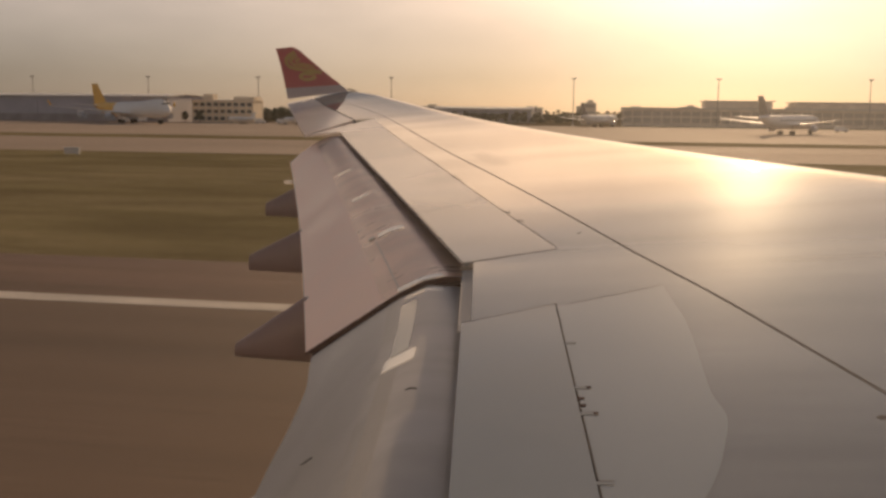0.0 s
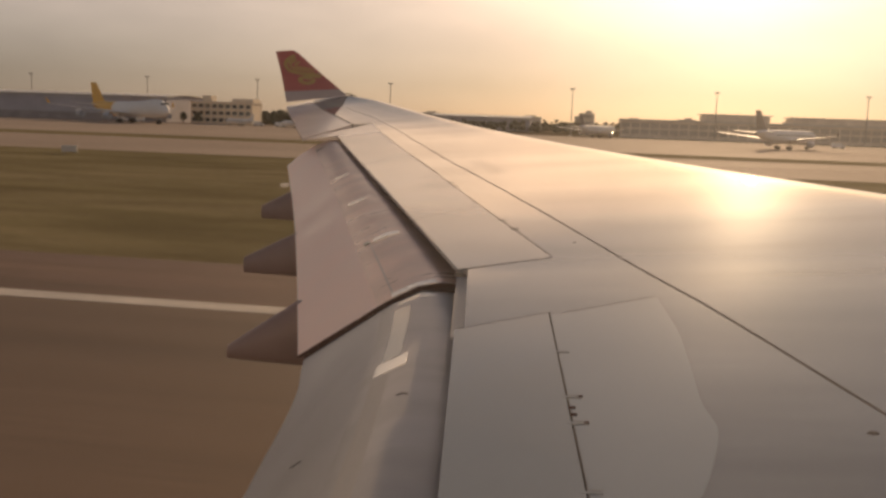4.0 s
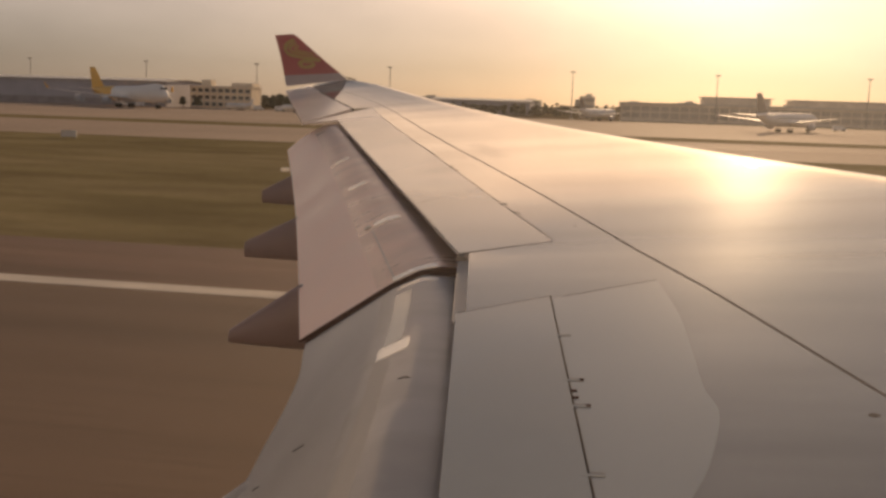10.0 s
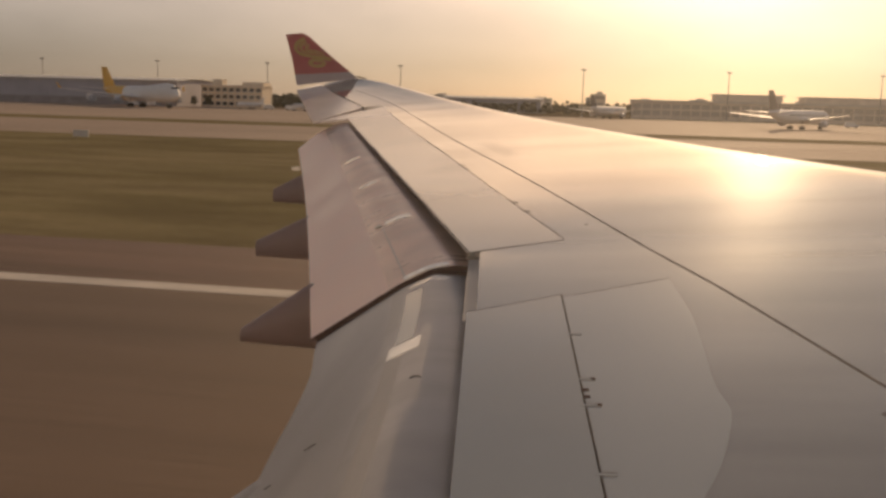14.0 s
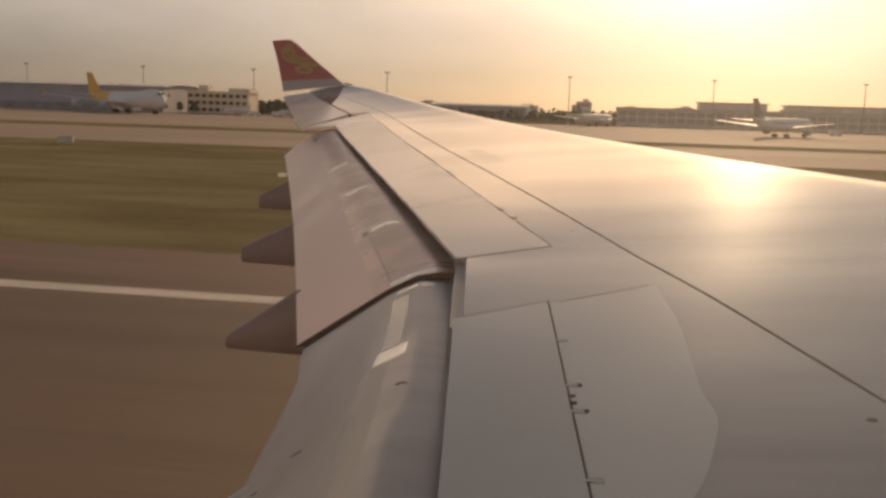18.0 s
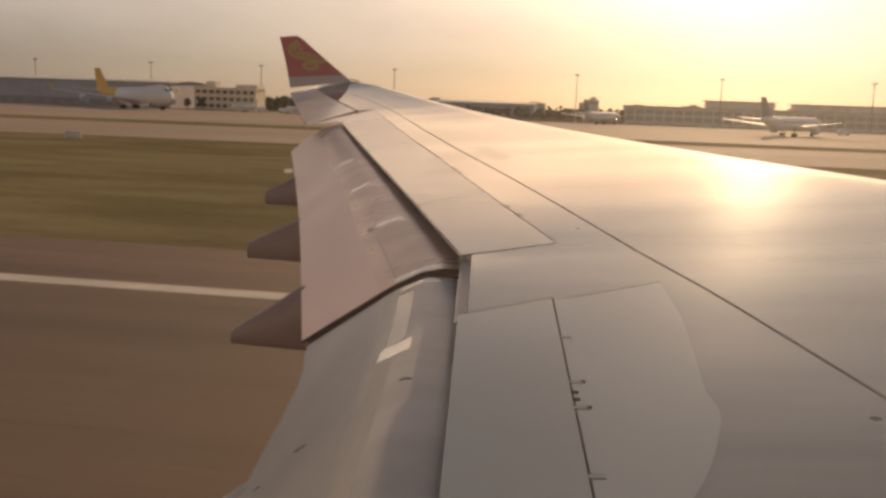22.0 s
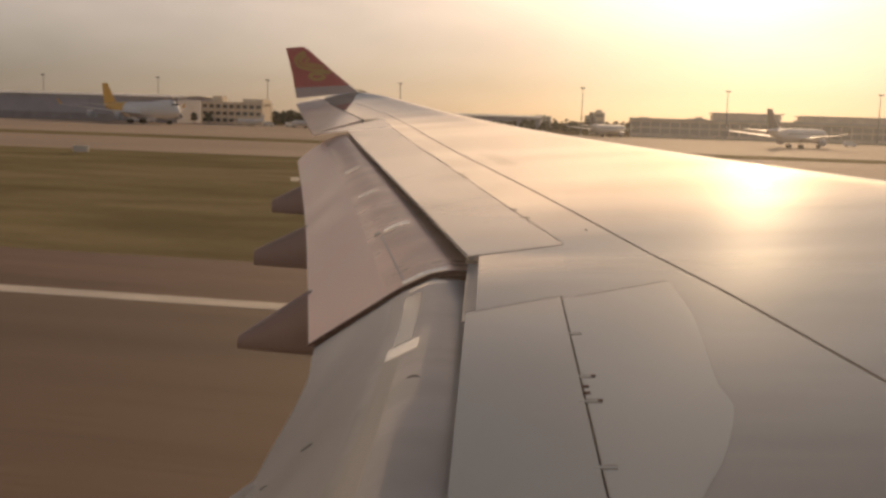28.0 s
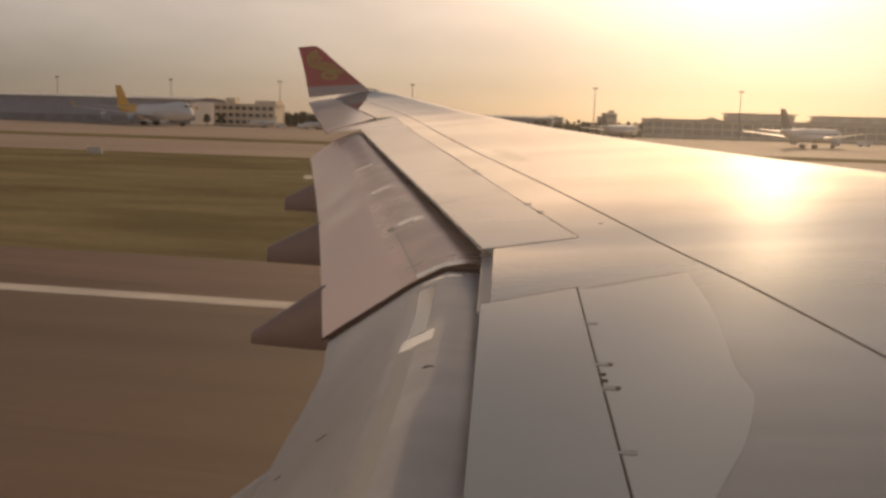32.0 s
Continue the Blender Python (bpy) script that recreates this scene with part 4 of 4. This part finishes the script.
def hangar(label, x0, x1, y, depth, height, bays):
    h = thing("hangar", label, "hangar", ((x0 + x1) / 2, y + depth / 2, G))
    w = x1 - x0
    part("wall", box_bm(w, depth, height, (0, 0, height / 2)), M_HANGAR, h, smooth=False)
    part("plinth", box_bm(w + 0.2, 0.3, height * 0.28, (0, -depth / 2 - 0.15, height * 0.14)), M_HANGAR_LOW, h, smooth=False)
    # shallow vaulted roof with a pale fascia
    rings = []
    for i in range(13):
        a = i / 12
        z = height + 1.3 * math.sin(math.pi * a)
        yy = -depth / 2 - 1.2 + (depth + 2.4) * a
        rings.append([(-w / 2 - 1, yy, z), (w / 2 + 1, yy, z), (w / 2 + 1, yy, z - 0.5), (-w / 2 - 1, yy, z - 0.5)])
    raw("roof", *loft(rings), M_ROOF, h, smooth=False)
    bw = w / bays
    for k in range(bays):
        x = -w / 2 + bw * (k + 0.5)
        d = part("hangar_door", box_bm(bw * 0.92, 0.25, height * 0.6, (x, -depth / 2 - 0.125, height * 0.58)), M_HANGAR, h, smooth=False)
        part("door_rail", box_bm(bw * 0.92, 0.12, 0.25, (x, -depth / 2 - 0.32, height * 0.9)), M_ROOF, d, smooth=False)
    return h


hangar("long blue-grey metal hangar with a pale curved roof", -450, -222, 445, 50, 12.5, 10)
hangar("low dark hangar beyond the trees", -125, -60, 640, 40, 9.0, 4)


def office():
    o = thing("office_building", "cream three-storey office building with rows of dark windows", "building", (-198, 462, G))
    part("wall", box_bm(32, 14, 10.5, (0, 0, 5.25)), M_CREAM, o, smooth=False)
    part("wall", box_bm(11, 10, 2.2, (10, 1, 11.6)), M_CREAM, o, smooth=False)
    part("roof", box_bm(33, 15, 0.5, (0, 0, 10.75)), M_CONC, o, smooth=False)
    part("stair_tower", box_bm(5, 6, 3, (-9, 0, 12.4)), M_CREAM, o, smooth=False)
    for f in range(3):
        for k in range(9):
            w = part("window", box_bm(2.3, 0.18, 1.6, (-14 + k * 3.5, -7.05, 2.0 + f * 3.4)), M_GLASS, o, smooth=False)
            part("sill", box_bm(2.5, 0.3, 0.15, (-14 + k * 3.5, -7.1, 1.1 + f * 3.4)), M_ROOF, w, smooth=False)


office()


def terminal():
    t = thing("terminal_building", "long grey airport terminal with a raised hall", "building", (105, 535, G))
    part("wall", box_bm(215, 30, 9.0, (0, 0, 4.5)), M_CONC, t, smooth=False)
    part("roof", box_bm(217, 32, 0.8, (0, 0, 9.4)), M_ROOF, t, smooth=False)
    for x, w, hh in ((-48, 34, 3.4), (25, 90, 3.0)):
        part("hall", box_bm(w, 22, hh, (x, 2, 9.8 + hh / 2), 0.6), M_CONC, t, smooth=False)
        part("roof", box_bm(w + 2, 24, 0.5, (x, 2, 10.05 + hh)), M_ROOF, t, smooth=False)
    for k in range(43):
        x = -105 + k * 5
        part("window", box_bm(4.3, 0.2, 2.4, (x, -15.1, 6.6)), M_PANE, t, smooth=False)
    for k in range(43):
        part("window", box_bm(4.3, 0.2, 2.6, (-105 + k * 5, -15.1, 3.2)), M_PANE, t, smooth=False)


terminal()


def mast():
    m = thing("floodlight_mast", "tall grey floodlight mast with a flat lamp head", "light mast", (-332, 505, G), 0, "apron masts")
    part("pole", cyl_bm(0.32, 0.16, 24.0, seg=10), M_STEEL, m)
    part("base", cyl_bm(0.7, 0.55, 0.5, seg=10), M_CONC, m)
    head = part("lamp_head", box_bm(2.6, 1.2, 0.25, (0, 0, 24.1)), M_STEEL, m, smooth=False)
    for k in range(4):
        part("floodlight", box_bm(0.5, 0.4, 0.5, (-0.95 + k * 0.63, -0.5, 23.8), 0.05), M_STEEL, head, smooth=False)
    return m


first_mast = mast()
for x in (-262, -198, -124, -28, 44, 116, 186, -400):
    copy_thing(first_mast, pose(x, 505, G))


def van(colour_mat, label, x, y, rz):
    v = thing("service_van", label, "van", (x, y, G), rz, "apron vehicles")
    prof = [(-2.4, 0.35), (-2.4, 1.9), (-2.2, 2.15), (0.9, 2.15), (1.6, 1.3), (2.35, 1.1), (2.45, 0.35)]
    rings = [[(px, s * 0.95, pz) for px, pz in prof] for s in (-1, 1)]
    raw("body", *loft(rings), colour_mat, v, smooth=False)
    part("windscreen", box_bm(0.08, 1.6, 0.75, (1.27, 0, 1.72)), M_GLASS, v)
    for wx in (-1.5, 1.5):
        for s in (-1, 1):
            part("wheel", cyl_bm(0.35, 0.35, 0.25, (wx, s * 0.9 - 0.125, 0.35), 14, Matrix.Rotation(-math.pi / 2, 4, "X")), M_TYRE, v)


for x, y, rz in ((-170, 432, 10), (-160, 434, 0), (-146, 431, 175), (-240, 436, 5), (-232, 437, 180), (80, 400, 0), (135, 415, 10)):
    van(M_JET, "small white service van on the apron", x, y, rz)


def airfield_sign(x, y, w):
    s = thing("airfield_sign", "low pale sign box standing in the grass", "sign", (x, y, G - 0.02), 0, "airfield signs")
    part("panel", box_bm(w, 0.3, 0.8, (0, 0, 0.65), 0.03), M_ROOF, s)
    for k in (-0.35, 0.35):
        part("leg", cyl_bm(0.04, 0.04, 0.35, (k * w, 0, 0), 8), M_STEEL, s)


airfield_sign(-75, 112, 2.0)
airfield_sign(-62, 202, 1.6)
airfield_sign(-55, 202, 1.6)


# ---- the land under the approach, before the runway ----
M_CROP = material("olive_crop", (0.15, 0.118, 0.05), 0.95, vary=0.3, scale=0.1, fine=1.5, bump=0.03, second=(0.11, 0.09, 0.036), second_scale=0.03, second_at=(0.42, 0.6), spec=0.0)
M_SOIL = material("brown_soil", (0.12, 0.078, 0.055), 0.95, vary=0.3, scale=0.2, fine=2.0, bump=0.04, second=(0.09, 0.06, 0.043), second_scale=0.05, spec=0.0)
M_POND = material("muddy_water", (0.075, 0.06, 0.045), 0.07, vary=0.1, scale=0.05, fine=0.6, second=(0.09, 0.072, 0.055), second_scale=0.02)
M_PATH = material("pale_path", (0.36, 0.30, 0.24), 0.9, vary=0.2, scale=0.3, fine=4.0, spec=0.05)
M_ROAD = material("grey_road", (0.13, 0.105, 0.09), 0.85, vary=0.2, scale=0.2, fine=4.0, spec=0.1)
M_LINE_YELLOW = material("yellow_marking", (0.46, 0.27, 0.06), 0.7, vary=0.3, scale=1.2, fine=10)
M_LIME = material("white_limewash", (0.62, 0.57, 0.52), 0.85, vary=0.15, scale=0.4, fine=5, second=(0.48, 0.43, 0.38), second_scale=0.3, spec=0.1)
M_DARKROOF = material("dark_felt_roof", (0.075, 0.06, 0.052), 0.85, vary=0.25, scale=0.4, fine=4, spec=0.1)
M_BLUE = material("blue_tarpaulin", (0.05, 0.075, 0.22), 0.6, vary=0.15, scale=0.8)
M_STRIPE = material("red_stripe_paint", (0.36, 0.075, 0.05), 0.6, vary=0.15, scale=1.0)


def sheet(name, outline, top, mat, label, category, depth=0.2):
    """A flat piece of ground with any outline."""
    rings = [[(x, y, top) for x, y in outline], [(x, y, top - depth) for x, y in outline]]
    return tagged(raw(name, *loft(rings), mat, smooth=False), label, category, kind="structure")


def ribbon(name, line, width, top, mat, label, category, depth=0.06):
    """A road, path or painted line along a polyline."""
    rings = []
    for k, (x, y) in enumerate(line):
        a, b = line[max(k - 1, 0)], line[min(k + 1, len(line) - 1)]
        d = Vector((b[0] - a[0], b[1] - a[1])).normalized()
        ex, ey = -d.y * width / 2, d.x * width / 2
        rings.append([(x + ex, y + ey, top), (x - ex, y - ey, top), (x - ex, y - ey, top - depth), (x + ex, y + ey, top - depth)])
    return tagged(raw(name, *loft(rings), mat, smooth=False), label, category, kind="structure")


def build_farmland():
    for x0, x1, y0, y1, mat, label in (
            (-1700, -1560, 40, 330, M_SOIL, "brown ploughed field under the approach"), (-1480, -1300, 150, 420, M_CROP, "olive green crop field under the approach"),
            (-1295, -960, 160, 480, M_CROP, "olive green crop field beside the fish pond"), (-1130, -935, 20, 108, M_CROP, "olive green crop field beside the pale path"),
            (-1560, -1300, 430, 560, M_SOIL, "brown ploughed field behind the crops"), (-1295, -940, 490, 620, M_SOIL, "brown ploughed field behind the crops")):
        slab("field", x0, x1, y0, y1, G - 0.03, mat, label, 0.2, category="field")
    # fish ponds with earth banks
    for x0, x1, y0, y1 in ((-1248, -1142, 60, 150), (-1720, -1600, 520, 580), (-1590, -1470, 600, 660), (-1440, -1330, 640, 690)):
        slab("pond_bank", x0 - 4, x1 + 4, y0 - 4, y1 + 4, G - 0.02, M_SOIL, "brown earth bank round a fish pond", 0.2, category="bank")
        slab("pond", x0, x1, y0, y1, G + 0.01, M_POND, "still muddy brown fish pond", 0.1, category="water")
    slab("canal", -1640, -1480, 123, 131, G - 0.012, M_POND, "narrow dark canal beside a path", 0.1, category="water")
    ribbon("path", [(-1640, 106), (-1541, 109), (-1521, 121), (-1490, 119), (-1464, 106), (-1440, 105), (-1310, 101)], 3.0, G - 0.008, M_PATH, "pale gravel path along the fields", "path")
    ribbon("path", [(-1135, 104), (-1113, 113), (-1068, 116), (-1050, 116), (-1033, 130), (-1005, 150), (-935, 160)], 2.6, G - 0.008, M_PATH, "pale curved gravel path between the crops", "path")
    ribbon("road", [(-1546, 20), (-1545, 116), (-1546, 138), (-1549, 177), (-1552, 420)], 6.0, G - 0.004, M_ROAD, "grey country road over the canal", "road")
    ribbon("road", [(-1320, 60), (-1300, 82), (-1276, 88), (-1268, 112), (-1262, 156)], 5.0, G - 0.004, M_ROAD, "grey farm track past the white house", "road")
    ribbon("road", [(-880, -150), (-881, 47), (-885, 66), (-892, 105), (-900, 190), (-905, 480)], 8.0, G - 0.001, M_ROAD, "grey perimeter road with a pale edge line", "road")
    ribbon("edge_line", [(-884.4, -150), (-885.4, 47), (-889.4, 66), (-896.4, 105)], 0.25, G + 0.004, M_WHITE, "white painted road edge line", "marking", 0.03)
    ribbon("road", [(-880, 43), (-760, 43), (-560, 43)], 5.0, G + 0.003, M_ROAD, "grey service lane beside the furrows", "road")
    # forked concrete apron on the grass
    sheet("concrete_pad", [(-862, 59), (-846, 60), (-838, 61), (-838, 65), (-848, 64), (-846, 70), (-833, 92), (-838, 94), (-853, 72)], G + 0.002, M_PATH, "pale forked concrete pad on the grass", "pad")
    # long mown furrows before the threshold
    verts, n = [], 80
    for k in range(n + 1):
        y = 8 + 32 * k / n
        z = G - 0.02 + 0.10 * (0.5 + 0.5 * math.sin(k * 0.9))
        verts += [(-860, y, z), (-700, y, z), (-565, y, z)]
    faces = [(3 * k + c, 3 * k + 1 + c, 3 * k + 4 + c, 3 * k + 3 + c) for k in range(n) for c in (0, 1)]
    tagged(raw("furrows", verts, faces, M_CROP), "striped brown mown furrows before the runway", "field", kind="stuff")
    # painted turning pad and the taxiway exits
    pad = [(-560, 29.8), (-560, 44), (-470, 52), (-440, 60), (-400, 126.2), (-380, 126.2), (-430, 40), (-436, 29.8)]
    sheet("turning_pad", pad, G + 0.004, M_SHOULDER, "brown asphalt turning pad with yellow lines", "pavement")
    for k in range(4):
        ribbon("yellow_line", [(-497 + 3 * k, 30.4 + 3.2 * k), (-455 + 3 * k, 31.2 + 4.4 * k)], 0.35, G + 0.012, M_LINE_YELLOW, "yellow painted line on the turning pad", "marking", 0.03)
    ribbon("yellow_line", [(-490 - 8 * math.cos(a), 38 - 7.4 * math.sin(a)) for a in [-1.1 + 0.18 * k for k in range(12)]], 0.3, G + 0.014, M_LINE_YELLOW, "curved yellow edge line on the turning pad", "marking", 0.03)
    for x0, x1, lean in ((-372, -262, 40), (106, 250, 70), (505, 570, 55)):
        sheet("taxiway_exit", [(x0, 29.8), (x1, 29.8), (x1 - 18, 60), (x1 - 30 + lean, 126.2), (x0 + 34 + lean, 126.2), (x0 + 20, 60)], G + 0.004, M_SHOULDER, "brown asphalt exit between runway and taxiway", "pavement")
        for dx in (0, 18):
            ribbon("yellow_line", [(x0 + 45 + dx, 30), (x0 + 60 + dx, 60), (x0 + 70 + lean + dx, 126)], 0.45, G + 0.012, M_LINE_YELLOW, "yellow painted guide line on the exit", "marking", 0.03)


build_farmland()


def farmhouse(x, y, rz):
    h = thing("farmhouse", "low white farmhouse with a dark flat-pitched roof by the track", "house", (x, y, G - 0.02), rz)
    part("wall", box_bm(12.0, 9.0, 3.6, (0, 0, 1.8)), M_LIME, h, smooth=False)
    rings = [[(-6.5, yy, zz), (6.5, yy, zz), (6.5, yy, zz - 0.25), (-6.5, yy, zz - 0.25)] for yy, zz in ((-5.0, 3.7), (0, 4.5), (5.0, 3.7))]
    raw("roof", *loft(rings), M_DARKROOF, h, smooth=False)
    for px, w in ((-4.2, 1.3), (0.9, 1.0), (3.8, 1.6)):
        fr = part("window", box_bm(w, 0.12, 1.1, (px, -4.5, 1.9)), M_GLASS, h, smooth=False)
        part("sill", box_bm(w + 0.2, 0.3, 0.1, (px, -4.6, 1.3)), M_CONC, fr, smooth=False)
    part("door", box_bm(1.2, 0.12, 2.2, (-1.8, -4.5, 1.1)), M_DARKROOF, h, smooth=False)
    for py in (-2.6, 0.0, 2.6):
        part("window", box_bm(0.12, 1.3, 1.7, (6.0, py, 1.6)), M_GLASS, h, smooth=False)
        part("pillar", box_bm(0.25, 0.3, 3.4, (6.15, py + 1.3, 1.7)), M_LIME, h, smooth=False)


farmhouse(-1287, 98, 8)


def lorry(x, y, rz):
    v = thing("lorry", "small lorry with a blue tarpaulin cover on the track", "lorry", (x, y, G), rz)
    part("cab", box_bm(1.8, 2.1, 1.9, (2.9, 0, 1.55), 0.15), M_JET, v)
    part("windscreen", box_bm(0.06, 1.8, 0.8, (3.8, 0, 1.95)), M_GLASS, v)
    part("load_bed", box_bm(5.2, 2.2, 0.5, (-0.8, 0, 0.95)), M_DARKROOF, v, smooth=False)
    part("tarpaulin", box_bm(5.2, 2.3, 1.5, (-0.8, 0, 1.95), 0.15), M_BLUE, v)
    for wx in (-2.4, -1.4, 2.7):
        for sgn in (-1, 1):
            part("wheel", cyl_bm(0.48, 0.48, 0.3, (wx, sgn * 0.95 - 0.15, 0.48), 14, Matrix.Rotation(-math.pi / 2, 4, "X")), M_TYRE, v)


lorry(-1273, 122, 35)


def striped_hut(x, y, rz):
    h = thing("equipment_hut", "small red and white striped airfield hut with a pale roof", "hut", (x, y, G), rz)
    part("wall", box_bm(4.8, 2.6, 2.1, (0, 0, 1.05)), M_STRIPE, h, smooth=False)
    for k in range(3):
        part("stripe", box_bm(0.75, 2.64, 2.06, (-1.55 + 1.55 * k, 0, 1.06)), M_LIME, h, "white painted stripe", smooth=False)
    part("roof", box_bm(5.2, 3.0, 0.22, (0, 0, 2.21), 0.03), M_ROOF, h, smooth=False)


striped_hut(-798, 50.5, 6)


def long_shed(x, y, rz):
    h = thing("long_shed", "long blue-grey shed with a white gable end on the grass", "shed", (x, y, G - 0.02), rz)
    part("wall", box_bm(32, 9, 4.4, (0, 0, 2.2)), M_HANGAR, h, smooth=False)
    rings = [[(-16.3, yy, zz), (16.3, yy, zz), (16.3, yy, zz - 0.2), (-16.3, yy, zz - 0.2)] for yy, zz in ((-4.9, 4.5), (0, 5.2), (4.9, 4.5))]
    raw("roof", *loft(rings), M_DARKROOF, h, smooth=False)
    g = part("gable_wall", box_bm(0.3, 9.1, 4.5, (16.1, 0, 2.25)), M_LIME, h, "white painted gable end", smooth=False)
    for py in (-2.8, 0.0, 2.8):
        part("doorway", box_bm(0.1, 1.6, 2.4, (16.28, py, 1.2)), M_DARKROOF, g, smooth=False)
    for px in (-11, -9, -4):
        part("door", box_bm(1.8, 0.12, 2.6, (px, -4.53, 1.3)), M_DARKROOF, h, smooth=False)
    vent = part("roof_vent", box_bm(1.4, 1.0, 1.0, (3.0, -1.0, 5.4), 0.05), M_ROOF, h, smooth=False)
    part("cowl", cyl_bm(0.3, 0.45, 0.6, (3.9, -1.0, 5.2), 10), M_ROOF, vent)


long_shed(-784, 133, -2)


def stone_ring(x, y, r):
    o = thing("marker_ring", "ring of white painted stones in the grass", "ground marker", (x, y, G - 0.02))
    for k in range(26):
        a = 2 * math.pi * k / 26
        part("stone", box_bm(0.85, 0.35, 0.22, (r * math.cos(a), r * math.sin(a), 0.1), 0.05, rz=math.degrees(a) + 90), M_LIME, o)


stone_ring(-179, 75, 3.9)


# ---- trees and distance ----
def clump(verts, faces, c, r, rng):
    base = len(verts)
    pts = [(0, 0, 1), (0.9, 0, 0.45), (0.28, 0.85, 0.45), (-0.72, 0.53, 0.45), (-0.72, -0.53, 0.45), (0.28, -0.85, 0.45),
           (0.72, 0.53, -0.45), (-0.28, 0.85, -0.45), (-0.9, 0, -0.45), (-0.28, -0.85, -0.45), (0.72, -0.53, -0.45), (0, 0, -1)]
    for p in pts:
        k = r * rng.uniform(0.6, 1.25)
        verts.append((c[0] + p[0] * k, c[1] + p[1] * k, c[2] + p[2] * k * 0.8))
    for f in ((0, 1, 2), (0, 2, 3), (0, 3, 4), (0, 4, 5), (0, 5, 1), (1, 6, 2), (2, 7, 3), (3, 8, 4), (4, 9, 5), (5, 10, 1),
              (6, 7, 2), (7, 8, 3), (8, 9, 4), (9, 10, 5), (10, 6, 1), (11, 7, 6), (11, 8, 7), (11, 9, 8), (11, 10, 9), (11, 6, 10)):
        faces.append(tuple(base + i for i in f))


def woodland(label, x0, x1, y0, y1, n, hmin, hmax):
    rng = random.Random(int(x0 + y0))
    verts, faces = [], []
    for _ in range(n):
        x, y, h = rng.uniform(x0, x1), rng.uniform(y0, y1), rng.uniform(hmin, hmax)
        h *= 0.8 + 0.35 * noise.noise((x * 0.02, y * 0.02, 3))
        for k in range(6):
            clump(verts, faces, (x + rng.uniform(-1.6, 1.6), y + rng.uniform(-1.6, 1.6), G + h * rng.uniform(0.25, 0.95)), rng.uniform(0.8, 1.8), rng)
    ob = raw("woodland", verts, faces, M_LEAF, smooth=False)
    tagged(ob, label, "trees", kind="stuff")


woodland("dark hazy belt of trees behind the apron", -520, -70, 525, 590, 620, 6, 9)
woodland("dark hazy belt of trees behind the apron", -70, 520, 590, 670, 560, 6, 10)
woodland("far low woods on the horizon", -1300, 900, 900, 1100, 700, 8, 13)


def tree(x, y, h, seed):
    rng = random.Random(seed)
    t = thing("tree", "leafy dark green tree beside the apron buildings", "tree", (x, y, G - 0.05), rng.uniform(0, 360), "apron trees")
    bm = cyl_bm(0.22, 0.10, h * 0.55, seg=8)
    for k in range(4):
        a = rng.uniform(0, 6.28)
        cyl_bm(0.08, 0.03, h * 0.32, (0, 0, h * (0.3 + 0.06 * k)), 6, Matrix.Rotation(a, 4, "Z") @ Matrix.Rotation(0.8, 4, "Y"), bm)
    part("trunk", bm, M_BARK, t)
    verts, faces = [], []
    for k in range(70):
        a, q = rng.uniform(0, 6.28), rng.random()**0.5
        z = rng.uniform(0.35, 1.0)
        w = h * 0.30 * math.sin(min((z - 0.2) * 1.15, 1) * math.pi)**0.5 if z < 0.98 else 0.1
        clump(verts, faces, (q * w * math.cos(a), q * w * math.sin(a), z * h), rng.uniform(0.3, 0.75), rng)
    raw("crown", verts, faces, M_LEAF, t, smooth=False)


for k, (x, y, h) in enumerate(((-172, 446, 7), (-165, 449, 8), (-159, 446, 6.5), (-152, 450, 7.5), (-144, 447, 6), (-135, 452, 8), (-127, 449, 7), (-214, 447, 5), (-207, 448, 5.5))):
    tree(x, y, h, 40 + k)


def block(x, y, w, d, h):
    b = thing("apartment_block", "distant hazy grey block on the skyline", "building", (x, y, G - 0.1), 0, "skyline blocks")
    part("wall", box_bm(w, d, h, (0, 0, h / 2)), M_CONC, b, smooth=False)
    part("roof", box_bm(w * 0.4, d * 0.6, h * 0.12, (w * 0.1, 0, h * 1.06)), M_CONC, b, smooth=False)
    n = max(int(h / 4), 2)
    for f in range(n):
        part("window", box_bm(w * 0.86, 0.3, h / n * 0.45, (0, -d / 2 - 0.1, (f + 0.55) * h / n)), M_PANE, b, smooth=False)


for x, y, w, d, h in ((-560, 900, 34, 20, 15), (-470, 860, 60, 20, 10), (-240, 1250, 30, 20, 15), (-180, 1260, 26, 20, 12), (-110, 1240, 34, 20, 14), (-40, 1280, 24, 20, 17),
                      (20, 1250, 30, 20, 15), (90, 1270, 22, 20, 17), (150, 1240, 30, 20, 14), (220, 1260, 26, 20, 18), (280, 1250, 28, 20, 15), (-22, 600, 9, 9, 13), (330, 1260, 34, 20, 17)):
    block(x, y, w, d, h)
